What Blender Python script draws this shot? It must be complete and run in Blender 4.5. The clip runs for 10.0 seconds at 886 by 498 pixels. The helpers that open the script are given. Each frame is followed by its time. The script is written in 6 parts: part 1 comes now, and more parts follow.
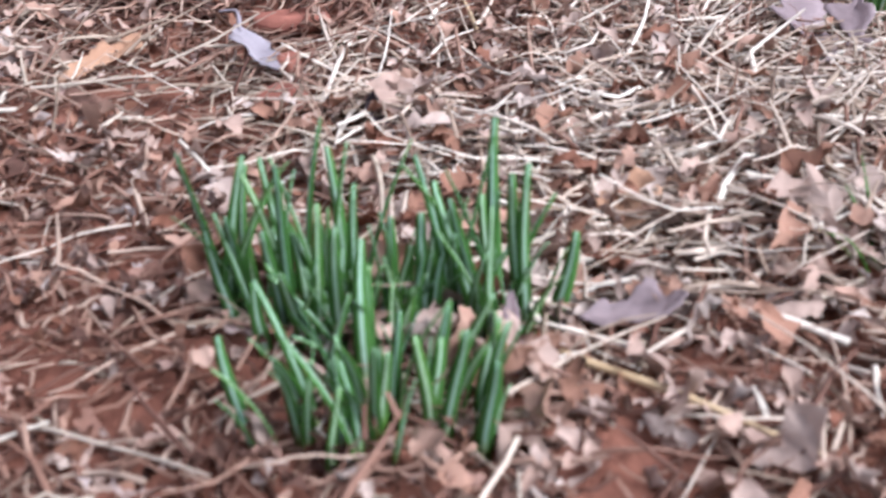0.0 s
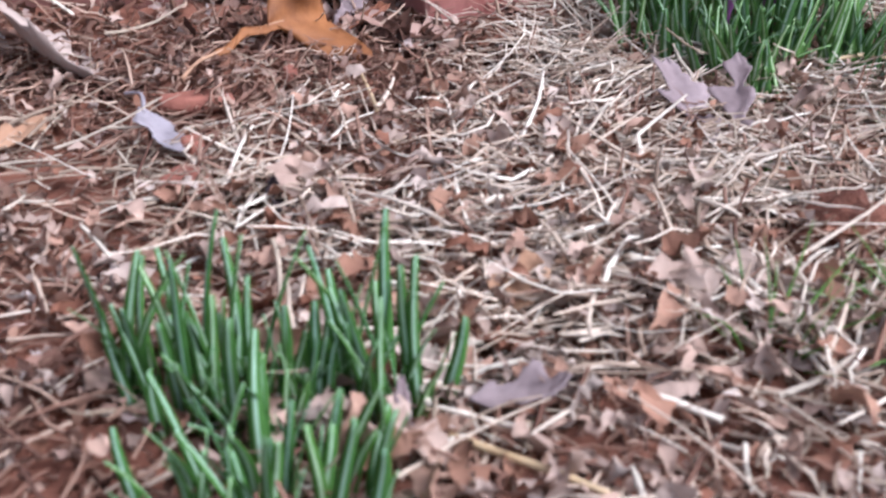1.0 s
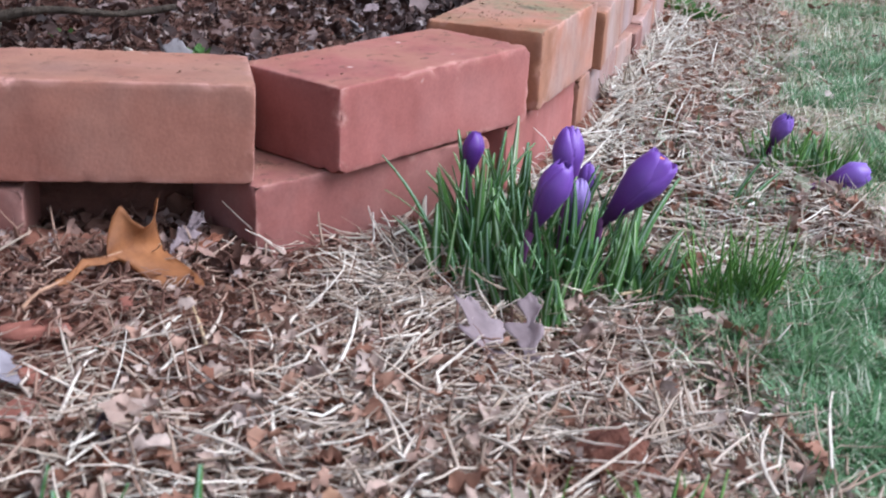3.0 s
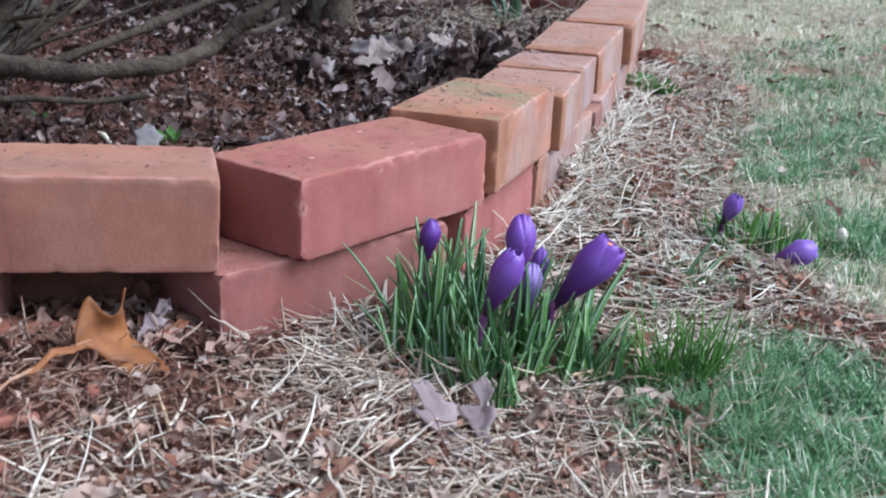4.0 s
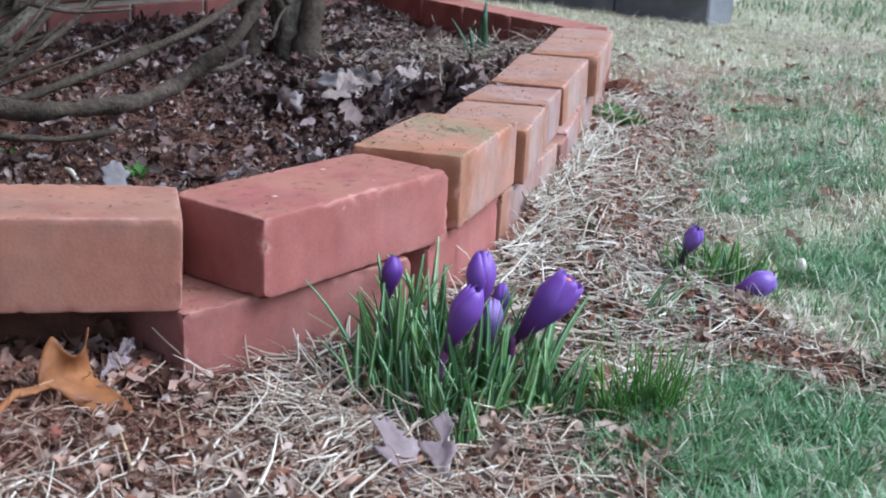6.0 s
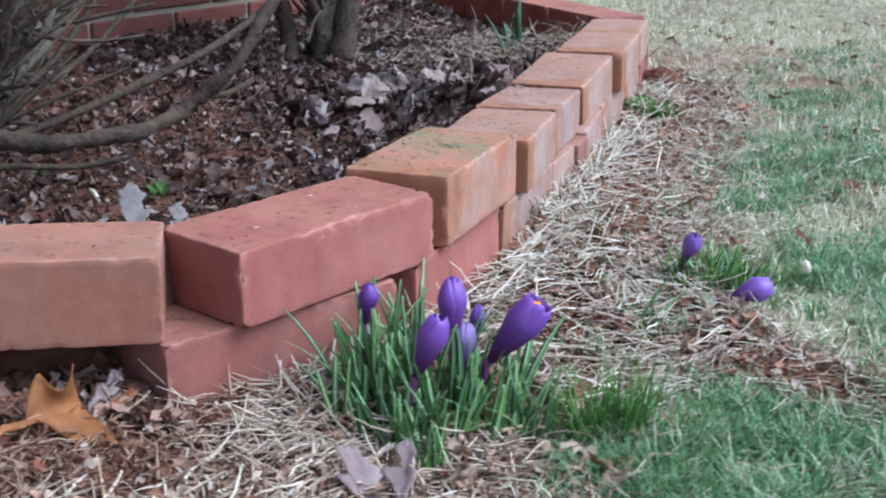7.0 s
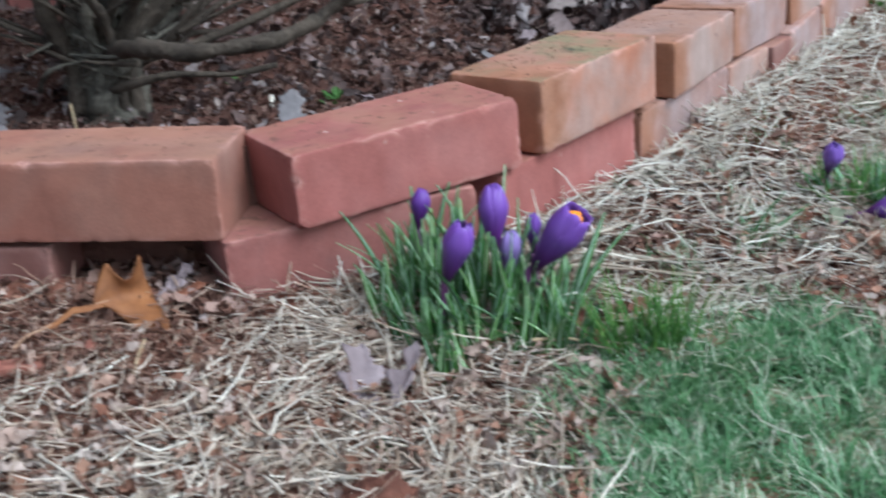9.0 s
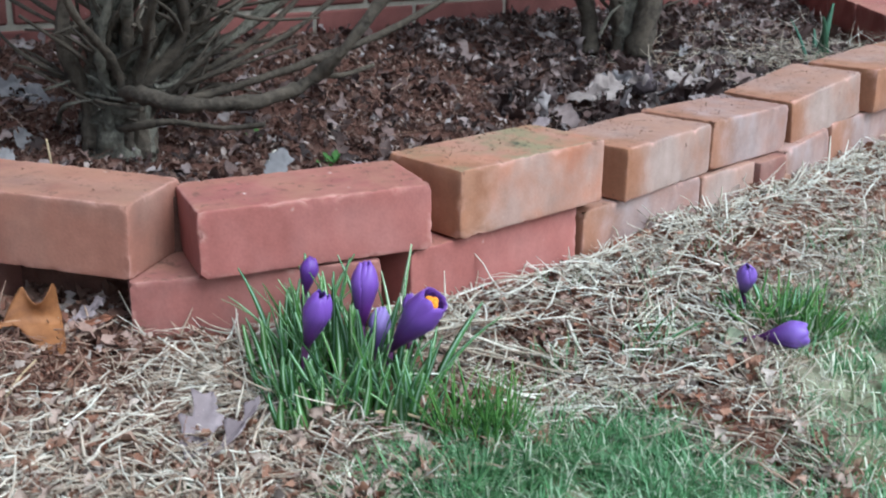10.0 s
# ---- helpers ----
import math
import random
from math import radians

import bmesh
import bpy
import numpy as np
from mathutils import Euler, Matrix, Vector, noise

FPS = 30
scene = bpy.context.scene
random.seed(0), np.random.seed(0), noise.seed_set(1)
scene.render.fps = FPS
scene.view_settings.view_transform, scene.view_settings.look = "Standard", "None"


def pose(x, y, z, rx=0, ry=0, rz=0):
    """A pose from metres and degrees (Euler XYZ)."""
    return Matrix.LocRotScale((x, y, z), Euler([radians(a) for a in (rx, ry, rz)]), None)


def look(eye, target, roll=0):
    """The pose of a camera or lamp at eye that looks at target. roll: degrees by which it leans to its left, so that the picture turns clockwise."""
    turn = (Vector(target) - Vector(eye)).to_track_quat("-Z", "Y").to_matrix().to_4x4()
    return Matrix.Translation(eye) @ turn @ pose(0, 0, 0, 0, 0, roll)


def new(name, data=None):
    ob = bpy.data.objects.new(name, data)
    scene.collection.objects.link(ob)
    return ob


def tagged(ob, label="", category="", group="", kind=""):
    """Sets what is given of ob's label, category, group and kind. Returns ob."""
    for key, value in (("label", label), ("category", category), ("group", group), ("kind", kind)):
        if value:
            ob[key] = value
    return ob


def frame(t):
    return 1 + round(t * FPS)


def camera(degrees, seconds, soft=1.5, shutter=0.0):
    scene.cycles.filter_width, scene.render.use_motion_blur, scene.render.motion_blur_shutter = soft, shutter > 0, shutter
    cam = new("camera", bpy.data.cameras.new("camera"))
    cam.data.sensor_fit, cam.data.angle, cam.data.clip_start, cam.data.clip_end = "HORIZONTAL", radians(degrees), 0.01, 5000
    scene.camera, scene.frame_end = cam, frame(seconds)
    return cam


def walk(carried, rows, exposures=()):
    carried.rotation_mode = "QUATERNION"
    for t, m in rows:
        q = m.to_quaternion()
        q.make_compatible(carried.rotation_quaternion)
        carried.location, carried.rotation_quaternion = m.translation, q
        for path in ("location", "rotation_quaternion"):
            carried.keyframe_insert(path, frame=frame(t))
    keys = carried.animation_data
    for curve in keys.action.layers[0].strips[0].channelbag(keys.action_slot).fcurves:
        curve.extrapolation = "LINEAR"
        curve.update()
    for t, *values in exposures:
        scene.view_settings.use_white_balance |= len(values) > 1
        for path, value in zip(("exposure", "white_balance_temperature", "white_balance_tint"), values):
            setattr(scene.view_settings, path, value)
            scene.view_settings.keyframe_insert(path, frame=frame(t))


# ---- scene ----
PATH = [
    (0, (-0.478, -0.451, 0.208), (0.557, 0.907, -0.833), -3.0),
    (0.5, (-0.477, -0.455, 0.216), (0.636, 0.863, -0.795), -1.6),
    (1, (-0.476, -0.462, 0.222), (0.697, 0.842, -0.739), -1.2),
    (1.5, (-0.481, -0.469, 0.232), (0.779, 0.809, -0.649), 0.2),
    (2, (-0.486, -0.476, 0.241), (0.838, 0.778, -0.58), 1.1),
    (2.5, (-0.493, -0.483, 0.255), (0.908, 0.732, -0.494), 2.2),
    (3.8, (-0.502, -0.528, 0.304), (0.962, 0.68, -0.325), 3.1),
    (4, (-0.506, -0.528, 0.303), (0.977, 0.673, -0.297), 2.8),
    (4.5, (-0.51, -0.536, 0.308), (1.005, 0.647, -0.242), 2.8),
    (5, (-0.511, -0.537, 0.307), (1.024, 0.629, -0.228), 3.0),
    (5.5, (-0.512, -0.538, 0.307), (1.029, 0.62, -0.229), 3.1),
    (5.7, (-0.51, -0.539, 0.305), (1.023, 0.626, -0.238), 2.8),
    (6.8, (-0.482, -0.579, 0.355), (0.962, 0.666, -0.249), 1.3),
    (7, (-0.468, -0.607, 0.356), (0.948, 0.671, -0.243), -0.1),
    (7.3, (-0.444, -0.659, 0.364), (0.940, 0.673, -0.193), 4.7),
    (7.5, (-0.403, -0.681, 0.357), (0.952, 0.661, -0.247), 6.3),
    (7.7, (-0.364, -0.706, 0.338), (1.001, 0.621, -0.275), 5.6),
    (7.8, (-0.351, -0.709, 0.329), (1.012, 0.621, -0.282), 5.0),
    (8, (-0.34, -0.723, 0.334), (0.999, 0.611, -0.319), 2.8),
    (8.3, (-0.328, -0.745, 0.329), (0.859, 0.711, -0.357), 0.9),
    (8.5, (-0.308, -0.704, 0.352), (0.789, 0.753, -0.47), -0.7),
    (8.8, (-0.294, -0.745, 0.332), (0.722, 0.807, -0.415), -3.5),
    (9, (-0.302, -0.742, 0.347), (0.612, 0.882, -0.379), -4.8),
    (9.3, (-0.307, -0.764, 0.360), (0.475, 0.943, -0.327), -8.1),
    (9.5, (-0.275, -0.78, 0.386), (0.442, 0.971, -0.262), -9.4),
    (9.8, (-0.178, -0.856, 0.378), (0.527, 0.916, -0.226), -0.4),
    (10, (-0.155, -0.868, 0.37), (0.572, 0.889, -0.251), 0.5),
]
cam = camera(41.5, 10.0, soft=1.9, shutter=0.28)
cam.data.dof.use_dof = True
cam.data.dof.focus_distance = 1.05
cam.data.dof.aperture_fstop = cam.data.lens / 2.1
walk(cam, [(t, look(eye, target, roll)) for t, eye, target, roll in PATH],
     ((0.0, 1.14, 5760, 14), (1.0, 1.06, 5750, 15), (2.5, 0.83, 5640, 13), (4.5, 0.81, 5370, 5), (5.5, 0.82, 5340, 5), (7.0, 0.80, 5330, 4), (8.0, 0.76, 5260, 1), (8.5, 0.67, 5300, -3), (9.5, 0.62, 5400, 2), (10.0, 0.76, 5350, -4)))

# ---- world, sun ----
world = bpy.data.worlds.new("overcast_sky")
scene.world = world
world.use_nodes = True
wn = world.node_tree
wn.nodes.clear()
sky = wn.nodes.new("ShaderNodeTexSky")
sky.sky_type = 'NISHITA'
sky.sun_disc = False
sky.sun_elevation = radians(48)
sky.sun_rotation = radians(150)
sky.air_density, sky.dust_density, sky.ozone_density = 1.0, 3.0, 1.0
hsv = wn.nodes.new("ShaderNodeHueSaturation")
hsv.inputs["Saturation"].default_value = 0.45
bg = wn.nodes.new("ShaderNodeBackground")
bg.inputs["Strength"].default_value = 0.128
wout = wn.nodes.new("ShaderNodeOutputWorld")
wn.links.new(sky.outputs[0], hsv.inputs["Color"])
wn.links.new(hsv.outputs[0], bg.inputs["Color"])
wn.links.new(bg.outputs[0], wout.inputs["Surface"])

sun_data = bpy.data.lights.new("sun", 'SUN')
sun_data.energy = 1.9
sun_data.angle = radians(40)
sun_data.color = (1.0, 0.985, 0.97)
sun = new("sun", sun_data)
sun.matrix_world = look((1.2, -2.2, 3.0), (0, 0, 0))

rng = np.random.default_rng(7)


# ---- small maths ----
def hash2(ix, iy, seed):
    h = np.sin(ix * 127.1 + iy * 311.7 + seed * 74.7) * 43758.5453
    return h - np.floor(h)


def vnoise(x, y, scale, seed=0):
    """Smooth value noise, 0 to 1, over metres."""
    x, y = np.asarray(x, float) / scale, np.asarray(y, float) / scale
    ix, iy = np.floor(x), np.floor(y)
    fx, fy = x - ix, y - iy
    fx, fy = fx * fx * (3 - 2 * fx), fy * fy * (3 - 2 * fy)
    a, b = hash2(ix, iy, seed), hash2(ix + 1, iy, seed)
    c, d = hash2(ix, iy + 1, seed), hash2(ix + 1, iy + 1, seed)
    return (a * (1 - fx) + b * fx) * (1 - fy) + (c * (1 - fx) + d * fx) * fy


# front foot of the brick border in plan, and the edge where the grass begins
WALL_X = (-0.60, -0.36, -0.222, -0.05, 0.0, 0.195, 0.406, 0.593, 0.742, 0.945, 1.165, 1.40)
WALL_Y = (0.52, 0.33, 0.15, 0.02, 0.0, 0.0, 0.084, 0.177, 0.246, 0.338, 0.44, 0.57)
EDGE_X = (-0.9, -0.2, -0.09, -0.02, 0.035, 0.065, 0.10, 0.15, 0.195, 0.235, 0.285, 0.302, 0.32, 0.345, 0.362, 0.38, 0.42, 0.445, 0.50, 0.56, 0.65, 0.74, 0.92, 1.1, 1.3, 1.6, 1.8, 2.4)
EDGE_Y = (-0.42, -0.40, -0.36, -0.31, -0.25, -0.215, -0.207, -0.198, -0.178, -0.158, -0.180, -0.27, -0.35, -0.35, -0.27, -0.20, -0.145, -0.085, -0.045, -0.045, 0.03, 0.10, 0.17, 0.25, 0.345, 0.56, 0.85, 1.9)


def wall_front(x):
    return np.interp(x, WALL_X, WALL_Y)


def grass_edge(x):
    return np.interp(x, EDGE_X, EDGE_Y)


def ground_z(x, y):
    x, y = np.asarray(x, float), np.asarray(y, float)
    s = np.clip((x + 0.22) / 0.27, 0, 1)
    base = 0.008 - 0.021 * s * s * (3 - 2 * s)
    d = (wall_front(x) - y) * 0.9
    base = base + 0.022 * np.exp(-np.clip(d, 0, 9) / 0.05) * (x < 1.5)
    near = np.exp(-np.hypot(x, y) / 3.0)
    rough = (vnoise(x, y, 0.06, 1) - 0.5) * 0.010 + (vnoise(x, y, 0.022, 2) - 0.5) * 0.006 + (vnoise(x, y, 0.009, 3) - 0.5) * 0.003
    wide = (vnoise(x, y, 0.9, 4) - 0.5) * 0.02 * np.clip(np.hypot(x, y) - 0.8, 0, 3)
    return base + rough * near + wide


# ---- mesh helpers ----
def mesh_of(name, verts, faces, smooth=True, material=None, uv=None):
    me = bpy.data.meshes.new(name)
    me.from_pydata([tuple(v) for v in verts], [], [tuple(int(i) for i in f) for f in faces])
    if uv is not None:
        layer = me.uv_layers.new(name="UVMap")
        index = np.empty(len(me.loops), dtype=np.int32)
        me.loops.foreach_get("vertex_index", index)
        layer.data.foreach_set("uv", np.asarray(uv, dtype=np.float32)[index].ravel())
    if smooth:
        me.polygons.foreach_set("use_smooth", np.ones(len(me.polygons), dtype=bool))
    if material:
        me.materials.append(material)
    me.update()
    return me


def quick_mesh(name, verts, quads, material, smooth=True):
    """One mesh from arrays of corners and of quads."""
    me = bpy.data.meshes.new(name)
    verts, quads = np.asarray(verts, np.float32), np.asarray(quads, np.int32)
    me.vertices.add(len(verts))
    me.vertices.foreach_set("co", verts.ravel())
    me.loops.add(quads.size)
    me.loops.foreach_set("vertex_index", quads.ravel())
    me.polygons.add(len(quads))
    me.polygons.foreach_set("loop_start", np.arange(0, quads.size, 4, dtype=np.int32))
    if smooth:
        me.polygons.foreach_set("use_smooth", np.ones(len(quads), dtype=bool))
    me.update(calc_edges=True)
    me.validate()
    me.materials.append(material)
    return me


def part(name, data, parent, label="", m=None):
    ob = new(name, data)
    ob.parent = parent
    if m is not None:
        ob.matrix_basis = m
    return tagged(ob, label) if label else ob


def strands(base, yaw, pitch, length, width, bend, curve, segs, sides, taper, kink=0.0):
    """Many thin bent stalks: sides 2 gives flat blades, 3 gives three-sided stalks. Returns corners and quads."""
    n = len(base)
    s = np.linspace(0, 1, segs + 1)
    p = pitch[:, None] + bend[:, None] * s[None]
    a = yaw[:, None] + curve[:, None] * s[None]
    if kink:
        a = a + np.cumsum(rng.normal(0, 1, a.shape) * kink * 2.2 * (rng.uniform(0, 1, a.shape) < 0.20), 1)
        p = p + rng.normal(0, 1, p.shape) * kink * 0.25
    step = np.stack([np.cos(p) * np.cos(a), np.cos(p) * np.sin(a), np.sin(p)], -1) * (length / segs)[:, None, None]
    line = base[:, None, :] + np.concatenate([np.zeros((n, 1, 3)), np.cumsum(step[:, :-1], 1)], 1)
    side = np.stack([-np.sin(a), np.cos(a), np.zeros_like(a)], -1)
    ahead = step / np.linalg.norm(step, axis=-1, keepdims=True)
    up = np.cross(ahead, side)
    w = (width[:, None] * 0.5 * (1 - taper * s[None] ** 1.5))[..., None]
    if sides == 2:
        rings = np.stack([line - side * w, line + side * w], 2)
    else:
        rings = np.stack([line - side * w - up * w * 0.25, line + side * w - up * w * 0.25, line + up * w * 0.45], 2)
    verts = rings.reshape(-1, 3)
    k = np.arange(n)[:, None, None] * (segs + 1) * sides
    j = np.arange(segs)[None, :, None] * sides
    i = np.arange(sides if sides > 2 else 1)[None, None, :]
    i2 = (i + 1) % sides
    q = np.stack([k + j + i, k + j + i2, k + j + sides + i2, k + j + sides + i], -1).reshape(-1, 4)
    return verts, q


def leaf_sheets(base, length, ratio, yaw, pitch, roll, fold, bend, lobe, lobes, rows, crumple):
    """Many curled leaves, each a sheet three points wide about its midrib."""
    n = len(base)
    s = np.linspace(0, 1, rows)
    half = np.sin(np.pi * np.clip(s * 0.96 + 0.03, 0, 1)) ** 0.7
    half = half[None] * (1 - lobe[:, None] * (0.5 + 0.5 * np.cos(2 * np.pi * s[None] * lobes[:, None])))
    half = half * (length * ratio * 0.5)[:, None]
    ang = bend[:, None] * (s[None] - 0.4)
    dx = np.cos(ang) * (length / (rows - 1))[:, None]
    dz = np.sin(ang) * (length / (rows - 1))[:, None]
    x = np.cumsum(dx, 1) - length[:, None] * 0.5
    z = np.cumsum(dz, 1)
    z = z - z.mean(1, keepdims=True)
    cf, sf = np.cos(fold)[:, None], np.sin(fold)[:, None]
    torn = rng.uniform(0.45, 1.35, (2, n, rows))
    ha, hb = half * torn[0], half * torn[1]
    left = np.stack([x, ha * cf, z + ha * sf], -1)
    mid = np.stack([x, 0 * x, z], -1)
    right = np.stack([x, -hb * cf, z + hb * sf], -1)
    p = np.stack([left, mid, right], 2)
    p = p + rng.normal(0, 1, p.shape) * (crumple * length)[:, None, None, None]
    cr, sr, cp, sp, cy, sy = np.cos(roll), np.sin(roll), np.cos(pitch), np.sin(pitch), np.cos(yaw), np.sin(yaw)
    r = np.empty((n, 3, 3))
    r[:, 0, 0], r[:, 0, 1], r[:, 0, 2] = cy * cp, cy * sp * sr - sy * cr, cy * sp * cr + sy * sr
    r[:, 1, 0], r[:, 1, 1], r[:, 1, 2] = sy * cp, sy * sp * sr + cy * cr, sy * sp * cr - cy * sr
    r[:, 2, 0], r[:, 2, 1], r[:, 2, 2] = -sp, cp * sr, cp * cr
    p = np.einsum('nij,nabj->nabi', r, p) + base[:, None, None, :]
    k = np.arange(n)[:, None, None] * rows * 3
    j = np.arange(rows - 1)[None, :, None] * 3
    i = np.arange(2)[None, None, :]
    q = np.stack([k + j + i, k + j + i + 1, k + j + 3 + i + 1, k + j + 3 + i], -1).reshape(-1, 4)
    return p.reshape(-1, 3), q


# ---- materials ----
def shader(name, rough=0.8, spec=0.3):
    m = bpy.data.materials.new(name)
    m.use_nodes = True
    nt = m.node_tree
    b = nt.nodes["Principled BSDF"]
    b.inputs["Roughness"].default_value = rough
    b.inputs["Specular IOR Level"].default_value = spec
    return m, nt, b


def ramp(nt, stops, mode='LINEAR'):
    r = nt.nodes.new("ShaderNodeValToRGB")
    r.color_ramp.interpolation = mode
    while len(r.color_ramp.elements) < len(stops):
        r.color_ramp.elements.new(0.5)
    for e, (at, c) in zip(r.color_ramp.elements, stops):
        e.position, e.color = at, (*c, 1)
    return r


def tex(nt, scale, detail=4, rough=0.6, space="Object", offset=0.0):
    co = nt.nodes.new("ShaderNodeTexCoord")
    t = nt.nodes.new("ShaderNodeTexNoise")
    t.inputs["Scale"].default_value = scale
    t.inputs["Detail"].default_value = detail
    t.inputs["Roughness"].default_value = rough
    if offset:
        mp = nt.nodes.new("ShaderNodeMapping")
        mp.inputs["Location"].default_value = (offset, offset * 2, offset * 3)
        nt.links.new(co.outputs[space], mp.inputs["Vector"])
        nt.links.new(mp.outputs[0], t.inputs["Vector"])
    else:
        nt.links.new(co.outputs[space], t.inputs["Vector"])
    return t


def mixc(nt, fac, a, b, mode='MIX'):
    x = nt.nodes.new("ShaderNodeMix")
    x.data_type, x.blend_type = 'RGBA', mode
    for slot, v in ((0, fac), (6, a), (7, b)):
        if isinstance(v, (float, int)):
            x.inputs[slot].default_value = v
        elif isinstance(v, tuple):
            x.inputs[slot].default_value = (*v, 1)
        else:
            nt.links.new(v, x.inputs[slot])
    return x.outputs[2]


def math_node(nt, op, a, b):
    x = nt.nodes.new("ShaderNodeMath")
    x.operation = op
    for slot, v in ((0, a), (1, b)):
        if isinstance(v, (float, int)):
            x.inputs[slot].default_value = v
        else:
            nt.links.new(v, x.inputs[slot])
    return x.outputs[0]


def bumped(nt, b, height, strength, distance):
    n = nt.nodes.new("ShaderNodeBump")
    n.inputs["Strength"].default_value = strength
    n.inputs["Distance"].default_value = distance
    nt.links.new(height, n.inputs["Height"])
    nt.links.new(n.outputs[0], b.inputs["Normal"])


def brick_material(name, dark, light, bloom, bloom_amount, moss=0.0, offset=0.0, blotch=None, front=False, rubbed=1.0, varied=False):
    """Fired clay: broad soft mottling, pale bloom in patches, fine sandy grain, lime flecks, dusty tops."""
    m, nt, b = shader(name, 0.85, 0.3)
    big = tex(nt, 8, 3, 0.5, offset=offset)
    mid = tex(nt, 30, 4, 0.6, offset=offset + 5)
    fine = tex(nt, 420, 2, 0.6, offset=offset)
    r = ramp(nt, ((0.36, dark), (0.64, light)))
    nt.links.new(big.outputs[0], r.inputs[0])
    col = r.outputs[0]
    if blotch:
        bt = tex(nt, 13, 2, 0.5, offset=offset + 4)
        br = ramp(nt, ((0.50, (0, 0, 0)), (0.72, (0.85, 0.85, 0.85))))
        nt.links.new(bt.outputs[0], br.inputs[0])
        col = mixc(nt, br.outputs[0], col, blotch)
    pb = tex(nt, 14, 4, 0.55, offset=offset + 1.7)
    pr = ramp(nt, ((0.44, (0, 0, 0)), (0.72, (1, 1, 1))))
    nt.links.new(pb.outputs[0], pr.inputs[0])
    amount = math_node(nt, 'MULTIPLY', pr.outputs[0], bloom_amount)
    if front:
        # salts that dried on the face turned to the garden
        cf = nt.nodes.new("ShaderNodeTexCoord")
        sf = nt.nodes.new("ShaderNodeSeparateXYZ")
        nt.links.new(cf.outputs["Object"], sf.inputs[0])
        ff = ramp(nt, ((0.004, (1, 1, 1)), (0.012, (0, 0, 0))))
        nt.links.new(math_node(nt, 'ADD', sf.outputs[1], 0.05), ff.inputs[0])
        fp = ramp(nt, ((0.36, (0, 0, 0)), (0.60, (0.8, 0.8, 0.8))))
        nt.links.new(pb.outputs[0], fp.inputs[0])
        amount = math_node(nt, 'MAXIMUM', math_node(nt, 'MULTIPLY', amount, 0.45), math_node(nt, 'MULTIPLY', ff.outputs[0], fp.outputs[0]))
    col = mixc(nt, amount, col, bloom)
    if front:
        # the weathered end is stained rusty orange
        ef = ramp(nt, ((0.010, (1, 1, 1)), (0.055, (0, 0, 0))))
        wob = math_node(nt, 'MULTIPLY', math_node(nt, 'SUBTRACT', mid.outputs[0], 0.5), 0.10)
        nt.links.new(math_node(nt, 'ADD', math_node(nt, 'ADD', sf.outputs[0], 0.095), wob), ef.inputs[0])
        col = mixc(nt, math_node(nt, 'MULTIPLY', ef.outputs[0], 0.75), col, (0.30, 0.125, 0.062))
    for t, lo, hi, k in ((mid, 0.82, 1.12, 0.85), (fine, 0.92, 1.06, 0.8)):
        fr = ramp(nt, ((0.32, (lo, lo, lo)), (0.68, (hi, hi, hi))))
        nt.links.new(t.outputs[0], fr.inputs[0])
        col = mixc(nt, k, col, fr.outputs[0], 'MULTIPLY')
    mp = nt.nodes.new("ShaderNodeMapping")
    mp.inputs["Location"].default_value = (offset, offset, 0)
    mp.inputs["Scale"].default_value = (1.0, 1.0, 0.22)
    cs = nt.nodes.new("ShaderNodeTexCoord")
    nt.links.new(cs.outputs["Object"], mp.inputs["Vector"])
    run = nt.nodes.new("ShaderNodeTexNoise")
    run.inputs["Scale"].default_value = 55
    run.inputs["Detail"].default_value = 5
    nt.links.new(mp.outputs[0], run.inputs["Vector"])
    rr = ramp(nt, ((0.30, (0.89, 0.88, 0.88)), (0.52, (1.0, 1.0, 1.0)), (0.72, (1.08, 1.09, 1.10))))
    nt.links.new(run.outputs[0], rr.inputs[0])
    col = mixc(nt, 0.8, col, rr.outputs[0], 'MULTIPLY')
    # no two bricks came out of the kiln alike
    oi = nt.nodes.new("ShaderNodeObjectInfo")
    vr = ramp(nt, ((0.0, (0.84, 0.82, 0.82)), (0.5, (1.0, 1.0, 1.0)), (1.0, (1.10, 1.06, 1.04))))
    nt.links.new(oi.outputs["Random"], vr.inputs[0])
    col = mixc(nt, 1.0 if varied else 0.0, col, vr.outputs[0], 'MULTIPLY')
    # flecks of lime and dark pits, a few of each
    co = nt.nodes.new("ShaderNodeTexCoord")
    for size, lo, colour, shift in ((52, 0.60, (0.68, 0.56, 0.50), 9), (70, 0.62, (0.07, 0.03, 0.025), 13)):
        mp = nt.nodes.new("ShaderNodeMapping")
        mp.inputs["Location"].default_value = (offset + shift, shift, 0)
        mp.inputs["Scale"].default_value = (1.0, 1.0, 0.6)
        nt.links.new(co.outputs["Object"], mp.inputs["Vector"])
        vo = nt.nodes.new("ShaderNodeTexVoronoi")
        vo.inputs["Scale"].default_value = size
        nt.links.new(mp.outputs[0], vo.inputs["Vector"])
        sr = ramp(nt, ((0.07, (1, 1, 1)), (0.13, (0, 0, 0))))
        nt.links.new(vo.outputs["Distance"], sr.inputs[0])
        sp = tex(nt, 16, 2, 0.5, offset=offset + shift)
        spr = ramp(nt, ((lo, (0, 0, 0)), (lo + 0.05, (0.85, 0.85, 0.85))))
        nt.links.new(sp.outputs[0], spr.inputs[0])
        col = mixc(nt, math_node(nt, 'MULTIPLY', sr.outputs[0], spr.outputs[0]), col, colour)
